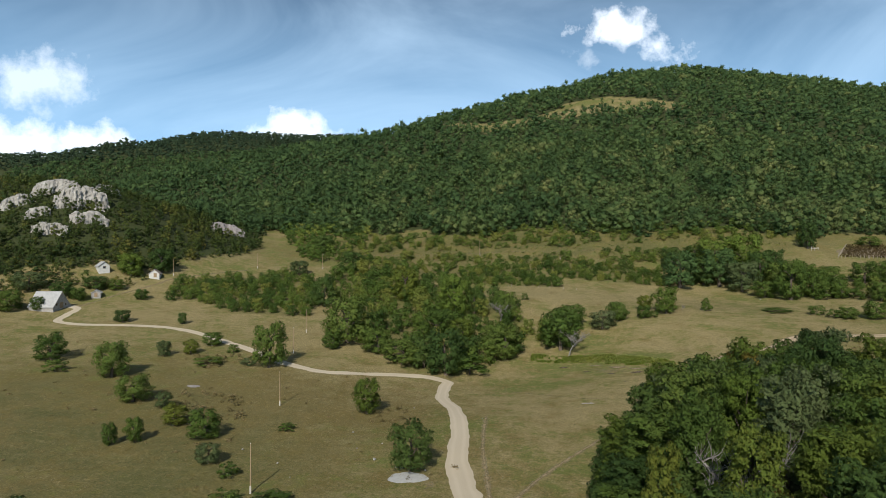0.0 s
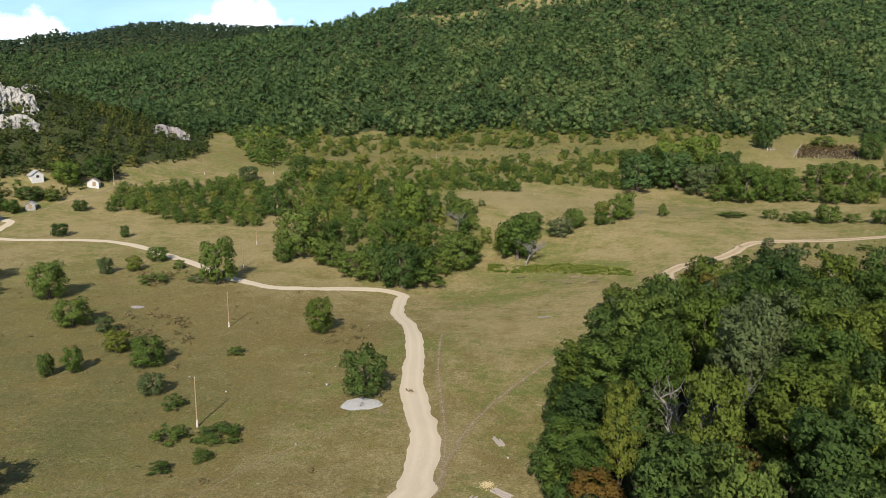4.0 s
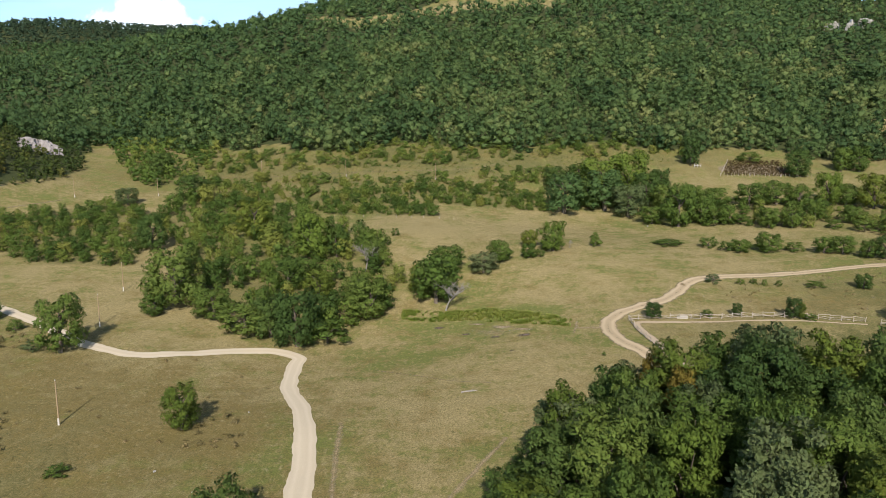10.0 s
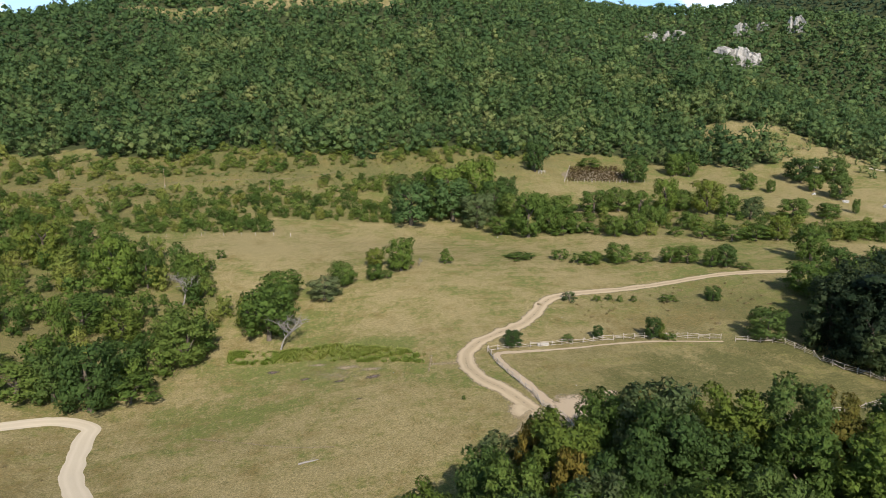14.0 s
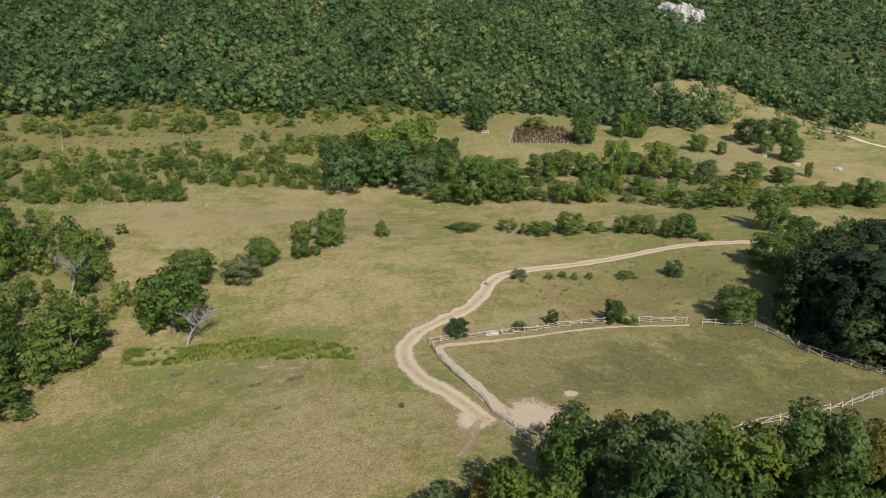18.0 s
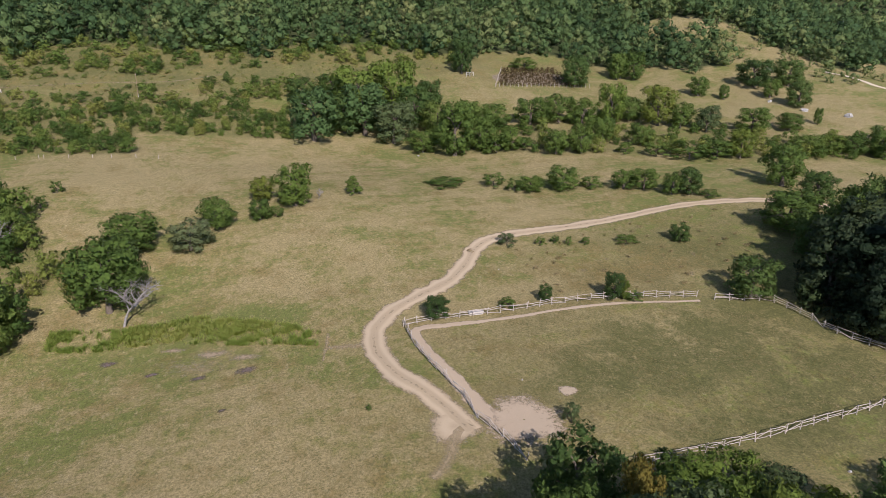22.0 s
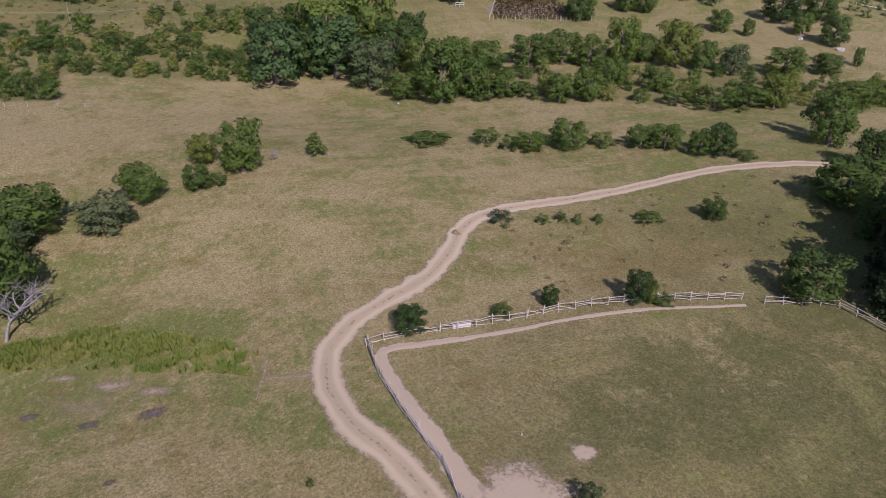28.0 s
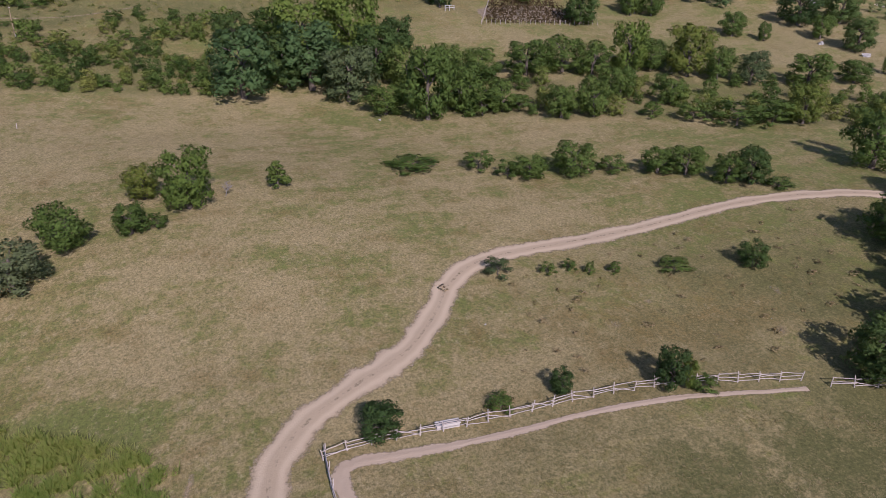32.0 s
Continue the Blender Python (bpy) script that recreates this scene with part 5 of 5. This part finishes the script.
for k, brake in enumerate([[(-114, 174), (-98, 176), (-91, 163), (-106, 161)], [(-97, 141), (-76, 137), (-70, 121), (-88, 120)], [(-44, 139), (-36, 138), (-33, 126), (-43, 126)]]):
    thicket("brushwood", "brown dry brushwood and brambles in the meadow", brake, 1.9, 61 + k, (0.5, 1.7), (1.2, 2.2), 0.7, 0.35, weed_crowns, DRY_BRUSH)
# ---- things ----
def part(name, v, f, material, parent, label="", smooth=False):
    ob = new(name, mesh_of(name, v, f, material, smooth))
    ob.parent = parent
    return tagged(ob, label) if label else ob


def block(x0, x1, y0, y1, z0, z1, bevel=0.0):
    b = bmesh.new()
    bmesh.ops.create_cube(b, size=1)
    for v in b.verts:
        v.co = Vector(((x0 + x1) / 2 + v.co.x * (x1 - x0), (y0 + y1) / 2 + v.co.y * (y1 - y0), (z0 + z1) / 2 + v.co.z * (z1 - z0)))
    v = np.array([p.co[:] for p in b.verts])
    f = np.array([[p.index for p in q.verts] for q in b.faces])
    b.free()
    return v, f


def prism(profile, y0, y1):
    """A closed body with the given outline in x and z, from y0 to y1 (an even number of corners)."""
    n = len(profile)
    v = np.array([(x, y, z) for y in (y0, y1) for x, z in profile], float)
    f = [[i, (i + 1) % n, n + (i + 1) % n, n + i] for i in range(n)]
    for k in range(1, n - 2, 2):
        f += [[0, k + 2, k + 1, k], [n, n + k, n + k + 1, n + k + 2]]
    return v, np.array(f)


# Rail fences of rough poles, greyed by the weather.
def rough_pole(seed, sides=7):
    r = np.random.RandomState(seed)
    line = np.column_stack([0.015 * r.normal(0, 1, (6, 2)), [0, 0.25, 0.5, 0.75, 1.0, 1.015]])
    line[5, :2] = line[4, :2]
    return tube(line, [0.075, 0.07, 0.066, 0.062, 0.05, 0.004], sides)


POSTS = [mesh_of("post", *rough_pole(k), RAILWOOD, True) for k in range(4)]


def rail_arrays(seed):
    r = np.random.RandomState(seed)
    x = np.linspace(-0.53, 0.53, 7)
    return tube(np.stack([x, r.normal(0, 0.02, 7), r.normal(0, 0.022, 7)], -1), np.linspace(0.054, 0.040, 7), 5)


RAILS = [mesh_of("rail", *rail_arrays(20 + k), RAILWOOD, True) for k in range(5)]


def fence(points, label, seed, lost=0.13):
    r = random.Random(seed)
    line = glide(points, 0.25)[:, :2]
    gone = np.concatenate([[0], np.cumsum(np.hypot(*np.diff(line, axis=0).T))])
    n = max(2, round(gone[-1] / 2.5))
    at = [(float(np.interp(s, gone, line[:, 0])), float(np.interp(s, gone, line[:, 1]))) for s in np.linspace(0, gone[-1], n + 1)]
    root = tagged(new("rail_fence"), label, "fence", "paddock fences")
    root.location = (*at[0], height(*at[0]))
    home = Matrix.Translation(root.location).inverted()
    tops = []
    for x, y in at:
        tall = r.uniform(1.25, 1.5)
        ob = new("post", r.choice(POSTS))
        ob.parent = root
        ob.matrix_basis = home @ pose(x, y, height(x, y) - 0.15, r.uniform(-9, 9), r.uniform(-9, 9), r.uniform(0, 360)) @ Matrix.Diagonal((1, 1, tall + 0.15, 1))
        tops.append(Vector((x, y, height(x, y))))
    for a, b in zip(tops, tops[1:]):
        for level in (0.42, 0.8, 1.16):
            fall = r.random() < lost
            p = a + Vector((0, 0, level + r.uniform(-0.16, 0.16)))
            q = b + Vector((0, 0, (0.08 if fall else level) + r.uniform(-0.16, 0.16)))
            side = (q - p).cross(Vector((0, 0, 1))).normalized() * 0.09
            ob = new("rail", r.choice(RAILS))
            ob.parent = root
            ob.matrix_basis = home @ Matrix.LocRotScale((p + q) / 2 + side, (q - p).to_track_quat("X", "Z"), Vector(((q - p).length, 1, 1)))
    return root


fence([(45.3, 181.4), (48.7, 181.8), (56.5, 181.2), (64.7, 180.9), (73.4, 180.7), (83.1, 179.7), (90.5, 177.9), (98.8, 175.5)], "weathered grey rail fence along the paddock", 0)
fence([(101.3, 173.6), (105.7, 171.9), (111.4, 170.1)], "weathered grey rail fence beside a gap", 1)
fence([(111, 169.5), (112.1, 164.6), (113, 156.6), (116.8, 149.7), (119.8, 145)], "grey rail fence in the shade of trees", 2)
fence([(119.3, 142.3), (106.1, 140.5), (99.8, 139.8), (90.2, 139.6), (80.8, 139.1), (71.7, 139.2), (63.2, 139.4), (61.8, 139.6)], "weathered grey rail fence below the paddock", 3)
fence([(45.6, 182.2), (45.3, 176.2), (45.8, 169.8), (47, 162.8), (47.8, 159.1), (47.8, 154.3), (49.3, 149.9), (50.2, 144.6)], "grey rail fence beside the worn path", 4)

# Power poles on pale concrete stubs.
pole_v, pole_f = tube([(0, 0, 0.5), (0.01, 0, 3), (0, 0.01, 5.5), (0, 0, 8.0)], [0.13, 0.12, 0.105, 0.085], 10)
stub_v, stub_f = block(-0.14, 0.14, -0.28, -0.08, -0.3, 1.2)
arm_v, arm_f = block(-0.6, 0.6, -0.05, 0.05, 7.55, 7.66)
cup_v, cup_f = tube([(0, 0, 7.6), (0, 0, 7.7), (0, 0, 7.78), (0, 0, 7.84)], [0.03, 0.06, 0.055, 0.02], 8)


def power_pole(x, y, turn, arm=False):
    root = tagged(new("power_pole"), "brown wooden power pole on a pale concrete stub", "power pole", "power poles")
    root.matrix_world = pose(x, y, height(x, y), 0, 0, turn)
    part("shaft", pole_v, pole_f, POLEWOOD, root, smooth=True)
    part("stub", stub_v, stub_f, CONCRETE, root, "pale concrete stub")
    for dx in (-0.45, 0.45) if arm else (0.0,):
        part("insulator", cup_v + [dx, 0, 0.1 if arm else 0.4], cup_f, PLASTER, root, "white porcelain insulator", True)
    if arm:
        part("crossarm", arm_v, arm_f, POLEWOOD, root)
    foot = patch("bare_foot", x, y, 0.9, 0.7, 0.3, WORN, "bare earth round a power pole", 0.04, int(x) % 7)
    return root


for x, y, turn, arm in ((-50.5, 84.1, 20, False), (-67.3, 133.6, 20, False), (-85.0, 184.0, 20, False), (-91.5, 211.0, 20, False), (-129.0, 328.0, 60, True), (-48.0, 356.0, 80, True),
                        (-4.0, 345.0, 80, True), (-90.0, 359.0, 80, True), (187.0, 341.0, 80, True), (-186.0, 279.0, 40, False), (-162.0, 319.0, 40, False)):
    power_pole(x, y, turn, arm)


# Limestone crags and field stones.
def crag_arrays(seed, n=7):
    """A broken rock: a ball cut by many planes, split by joints and roughened."""
    r = np.random.RandomState(seed)
    v, f = ball(n)
    d = v.copy()
    for k in range(16):
        a = r.normal(0, 1, 3) * [1, 1, 0.7]
        a /= np.linalg.norm(a)
        over = np.clip(v @ a - r.uniform(0.42, 0.82), 0, None)
        v = v - over[:, None] * a
    w = 0
    for k in range(14):
        a, s = r.normal(0, 1, 3) * [1, 1, 0.45], r.uniform(5, 26)
        w = w + np.abs(np.sin(d @ a * s + r.uniform(0, 6))) / s**0.7
    v = v * (1 + 0.34 * (w - w.mean()))[:, None]
    return v + r.normal(0, 0.012, v.shape) * 0 + 0.02 * np.sin(d[:, ::-1] * 31 + seed), f


PEBBLES = [crag_arrays(410 + k, 5) for k in range(4)]


def crag(x, y, wide, tall, deep, turn, material, label, k, name="rock_outcrop"):
    """One boulder, or a broken rock face that juts from the slope."""
    r = np.random.RandomState(int(abs(x) * 7 + k))
    if wide < 4:
        v, f = PEBBLES[k % 4]
        v = v * [wide / 2, deep / 2, tall / 2] + [0, 0, tall * 0.22]
    else:
        nu, nv = 46, 30
        u, w = (a.ravel() for a in np.meshgrid(np.linspace(-1, 1, nu), np.linspace(-1, 1, nv)))
        c, t = math.cos(radians(turn)), math.sin(radians(turn))
        crack = 0 * u
        for q in range(9):
            a, s = r.uniform(-0.5, 0.5) if q % 2 else r.uniform(1.0, 2.1), r.uniform(2, 13)
            crack = crack + np.abs(np.sin((u * math.cos(a) * wide / deep + w * math.sin(a)) * s + r.uniform(0, 6))) / s**0.6
        crack = crack / crack.max()
        side = 1 - np.abs(u) ** 2.2 + 0.35 * waves(u * 10, w * 10, 7, k)
        back = np.clip((1.05 - w) / 0.9, 0, 1)
        lip = -0.72 + 0.22 * waves(u * 10, 0 * w, 6, k + 3) + 0.10 * waves(u * 10, 0 * w, 2, k + 4)
        front = np.clip((w - lip) / 0.22, 0, 1) * 0.62 + np.clip((w - lip - 0.35) / 0.15, 0, 1) * 0.38
        z = 0.55 * tall * (np.clip(side, 0, 1) ** 0.45 * front * back * (0.74 + 0.26 * crack)) - 0.5
        du = wide * 0.03 * np.sin(crack * 19)
        dx, dy = u * wide / 2 + du, w * deep / 2 + deep * 0.05 * np.sin(crack * 23 + 1)
        z = z + heights(x + dx * c - dy * t, y + dx * t + dy * c) - height(x, y)
        v, f = np.stack([dx, dy, z], -1), grid_faces(nv, nu)
    ob = new(name, mesh_of(name, v, f, material, False))
    ob.matrix_world = pose(x, y, height(x, y), 0, 0, turn)
    return tagged(ob, label, "rock", "rock outcrops" if wide >= 4 else "field stones")


ROCKS_WEST = [(-262, 312, 26, 20, 14, 40, 0), (-286, 322, 24, 15, 12, 30, 1), (-292, 300, 16, 12, 9, 60, 2), (-247, 299, 18, 11, 9, 35, 3), (-254, 280, 18, 10, 9, 20, 0), (-272, 292, 12, 9, 8, 50, 1), (-270, 345, 14, 9, 9, 50, 2)]
for x, y, wide, tall, deep, turn, k in ROCKS_WEST:
    crag(x, y, wide, tall, deep, turn, LIMESTONE, "pale limestone outcrop among yellowing scrub", k)
crag(-214, 384, 21, 13, 10, 28, SHALE, "grey weathered rock face on the slope", 1)
ROCKS_EAST = [(394, 594, 46, 32, 24, -36, 0), (372, 586, 18, 18, 14, -30, 2), (452, 666, 16, 22, 13, -36, 1), (480, 672, 12, 15, 11, -36, 2), (500, 648, 17, 30, 13, -40, 3), (376, 708, 14, 13, 11, -30, 0), (394, 692, 24, 17, 13, -30, 3), (377, 404, 7, 15, 7, -44, 2)]
for x, y, wide, tall, deep, turn, k in ROCKS_EAST:
    crag(x, y, wide, tall, deep, turn, LIMESTONE, "white limestone crag in the wooded slope", k)
stones = random.Random(77)
for x, y, s in [(-35, 103, 0.9), (-44, 118, 0.6), (-33, 80, 0.5), (255, 329, 3.5), (226, 296, 2.6), (231, 283, 3.0), (240, 272, 3.0), (-30, 100, 0.5), (-24.5, 99.5, 0.6), (-25.6, 100.3, 0.5), (-28.9, 99.6, 0.6), (-27.4, 100.8, 0.55), (-36, 112, 0.4), (-40, 108, 0.45), (-52, 98, 0.5), (-47, 92, 0.4), (-62, 104, 0.5), (-1.5, 79, 0.5), (-49, 146, 0.6), (-36, 141, 0.5), (69, 197, 0.4), (57, 160.5, 0.4), (86, 131, 0.5), (79, 283, 0.8)]:
    crag(x, y, s * 1.3, s * 0.7, s, stones.uniform(0, 180), LIMESTONE, "pale field stone lying in the grass", stones.randrange(4), "field_stone")


# Farm buildings below the knoll.
def gable_house(name, x, y, turn, long, deep, eave, ridge, wall, roof, label, openings):
    root = tagged(new(name), label, "house", "farm buildings")
    root.matrix_world = pose(x, y, height(x, y) - 0.2, 0, 0, turn)
    h, l = deep / 2, long / 2
    part("wall", *prism([(-h, -2.5), (h, -2.5), (h, eave), (0.01, ridge - 0.15), (-0.01, ridge - 0.15), (-h, eave)], -l, l), wall, root)
    for s in (-1, 1):
        slope = (ridge - eave) / h
        ends = [(0, ridge), (s * (h + 0.5), eave - 0.5 * slope), (s * (h + 0.5), eave - 0.5 * slope + 0.14), (0, ridge + 0.14)]
        part("roof", *prism(ends if s > 0 else ends[::-1], -l - 0.4, l + 0.4), roof, root)
    part("ridge_cap", *prism([(-0.18, ridge + 0.1), (0.18, ridge + 0.1), (0.05, ridge + 0.24), (-0.05, ridge + 0.24)], -l - 0.4, l + 0.4), roof, root)
    for kind, side, along, low, w, t in openings:
        v, f = block(-w / 2, w / 2, -0.05, 0.05, low, low + t)
        fv, ff = joined([block(-w / 2 - 0.09, -w / 2, -0.08, 0.09, low, low + t), block(w / 2, w / 2 + 0.09, -0.08, 0.09, low, low + t), block(-w / 2 - 0.09, w / 2 + 0.09, -0.08, 0.09, low + t, low + t + 0.1)])
        place = pose(0, 0, 0, 0, 0, 90) if side in "ew" else Matrix()
        shift = {"e": (h + 0.03, along), "w": (-h - 0.03, along), "n": (along, l + 0.03), "s": (along, -l - 0.03)}[side]
        ob = part(kind, v, f, GLASS_DARK if kind == "window" else POLEWOOD, root)
        ob.matrix_basis = Matrix.Translation((*shift, 0)) @ place
        part("frame", fv, ff, POLEWOOD, ob)
    return root


barn = gable_house("barn", -201, 217, -84, 10, 10, 1.3, 6.6, STONEWALL, ROOFING, "old stone barn with a pale sheet roof", [("door", "n", 0.0, 0.2, 2.0, 2.2), ("window", "n", 3.0, 1.4, 0.8, 0.8), ("window", "n", -2.6, 1.2, 0.7, 0.7)])
gable_house("cottage", -212, 263, 50, 6, 4.6, 2.4, 4.2, PLASTER, ROOFING, "small white cottage with a pale roof", [("door", "e", -1.0, 0.2, 1.0, 2.0), ("window", "e", 1.5, 1.2, 1.0, 1.0), ("window", "s", 0.0, 1.2, 1.0, 1.0)])
gable_house("shed", -191, 272, 22, 5.0, 4.6, 2.0, 3.8, PLASTER, TILES, "small shed with a grey brown hipped roof", [("door", "s", 0.5, 0.2, 1.2, 1.9), ("window", "e", 0.0, 1.2, 0.8, 0.8)])
gable_house("lean_to", -196, 238, 30, 5, 3.5, 2.0, 3.0, STONEWALL, ROOFING, "low outbuilding with a sheet roof", [("door", "s", 0.0, 0.2, 1.0, 1.7)])


# The withered vineyard plot with its stake fence.
PLOT = [(128.5, 339), (139, 358), (163, 356), (167, 332)]
vr = np.random.RandomState(90)
rows_v = []
for k in range(9):
    s = (k + 0.5) / 9
    a = np.array(PLOT[0]) * (1 - s) + np.array(PLOT[1]) * s
    b = np.array(PLOT[3]) * (1 - s) + np.array(PLOT[2]) * s
    q = vr.uniform(0.02, 0.98, 260)[:, None]
    p = a * (1 - q) + b * q + vr.normal(0, 0.22, (260, 2))
    at = np.column_stack([p, heights(p[:, 0], p[:, 1]) + vr.uniform(0.1, 1.3, 260)])
    out = vr.normal(0, 1, (260, 3)) + [0, 0, 0.4]
    rows_v.append(leaves(vr, at, out / np.linalg.norm(out, axis=1)[:, None], 0.5))
tagged(new("vine_rows", mesh_of("vine_rows", *joined([q[:2] for q in rows_v]), VINES)), "withered brown vine rows in a small plot", "vines", kind="stuff")
patch("plot_soil", 149, 346, 17, 10, -0.15, SOIL, "dug brown soil of the vineyard plot", 0.05, 8)


def stakes(points, gap, tall, label):
    root = tagged(new("stake_fence"), label, "fence", "stake fences")
    line = np.vstack([glide(points, gap)])[:, :2]
    root.location = (*line[0], height(*line[0]))
    home = Matrix.Translation(root.location).inverted()
    r = random.Random(len(line))
    for x, y in line:
        ob = new("stake", r.choice(POSTS))
        ob.parent = root
        ob.matrix_basis = home @ pose(x, y, height(x, y) - 0.1, r.uniform(-4, 4), r.uniform(-4, 4), 0) @ Matrix.Diagonal((1, 1, tall + 0.1, 1))


stakes([PLOT[3], (154, 334.2), (141, 336.8), PLOT[0]], 1.6, 1.5, "row of pale wooden stakes before the vineyard plot")
stakes([PLOT[0], PLOT[1]], 1.8, 1.5, "pale wooden stakes at the side of the vineyard plot")
stakes([(-44, 293), (-25, 290), (-8, 287), (4, 286)], 6.0, 1.1, "old leaning pasture stakes below the hedge")
trestle = tagged(new("wooden_frame"), "small pale wooden frame standing in the field", "frame")
trestle.matrix_world = pose(122, 351, height(122, 351), 0, 0, 15)
for dx in (-1.8, 0, 1.8):
    part("upright", *block(dx - 0.07, dx + 0.07, -0.07, 0.07, -0.1, 1.7), CONCRETE, trestle)
for z in (0.8, 1.55):
    part("bar", *block(-2.0, 2.0, -0.06, 0.06, z, z + 0.14), CONCRETE, trestle)

# Planks, logs and chips left at the grove's edge.
PLANK = mesh_of("plank", *block(-1.5, 1.5, -0.12, 0.12, 0.0, 0.09), RAILWOOD)


def plank_heap(x, y, turn, count, label, seed):
    r = random.Random(seed)
    root = tagged(new("plank_heap"), label, "planks", "plank heaps")
    root.matrix_world = pose(x, y, height(x, y), 0, 0, turn)
    for k in range(count):
        ob = new("plank", PLANK)
        ob.parent = root
        ob.matrix_basis = pose(r.uniform(-0.3, 0.3), (k % 4 - 1.5) * 0.28 + r.uniform(-0.05, 0.05), 0.02 + 0.1 * (k // 4), r.uniform(-2, 2), r.uniform(-2, 2), r.uniform(-9, 9)) @ Matrix.Diagonal((r.uniform(0.7, 1.1), 1, 1, 1))


log = tagged(new("fallen_log"), "bleached fallen log lying in the pasture", "log")
log.matrix_world = pose(5.4, 148.0, height(5.4, 148.0), 0, 0, 17)
part("trunk", *tube([(-1.7, 0, 0.14), (-0.6, 0.06, 0.16), (0.6, -0.04, 0.15), (1.7, 0.05, 0.12)], [0.17, 0.16, 0.13, 0.07], 8), DEADWOOD, log, smooth=True)
part("branch", *tube([(0.2, 0, 0.2), (0.7, 0.3, 0.3), (1.3, 0.5, 0.34)], [0.06, 0.045, 0.02], 5), DEADWOOD, log, smooth=True)
trough = tagged(new("water_trough"), "pale concrete trough beside the rail fence", "trough")
trough.matrix_world = pose(58.2, 181.7, height(58.2, 181.7), 0, 0, -3)
part("body", *block(-1.25, 1.25, -0.35, 0.35, -0.05, 0.45), CONCRETE, trough)
part("rim", *joined([block(-1.3, 1.3, -0.4, -0.27, 0.45, 0.55), block(-1.3, 1.3, 0.27, 0.4, 0.45, 0.55), block(-1.3, -1.17, -0.27, 0.27, 0.45, 0.55), block(1.17, 1.3, -0.27, 0.27, 0.45, 0.55)]), CONCRETE, trough)
plank_heap(-6.0, 67.0, 60, 6, "heap of grey weathered planks in the grass", 1)
plank_heap(-2.0, 69.0, 140, 9, "heap of grey weathered planks by the grove", 2)
plank_heap(-3.0, 84.0, 110, 4, "grey weathered beams lying in the grass", 3)
cr = np.random.RandomState(5)
q = cr.normal(0, 1, (420, 2)) * [0.55, 0.5]
at = np.column_stack([-4 + q[:, 0], 71 + q[:, 1], heights(-4 + q[:, 0], 71 + q[:, 1]) + 0.35 * np.exp(-(q**2).sum(1) * 1.5) * cr.uniform(0, 1, 420) + 0.03])
tagged(new("wood_chips", mesh_of("wood_chips", *leaves(cr, at, np.tile([0, 0, 1.0], (420, 1)), 0.13, 0.3, 0.0)[:2], HAY)), "heap of pale split wood chips", "wood chips", kind="stuff")
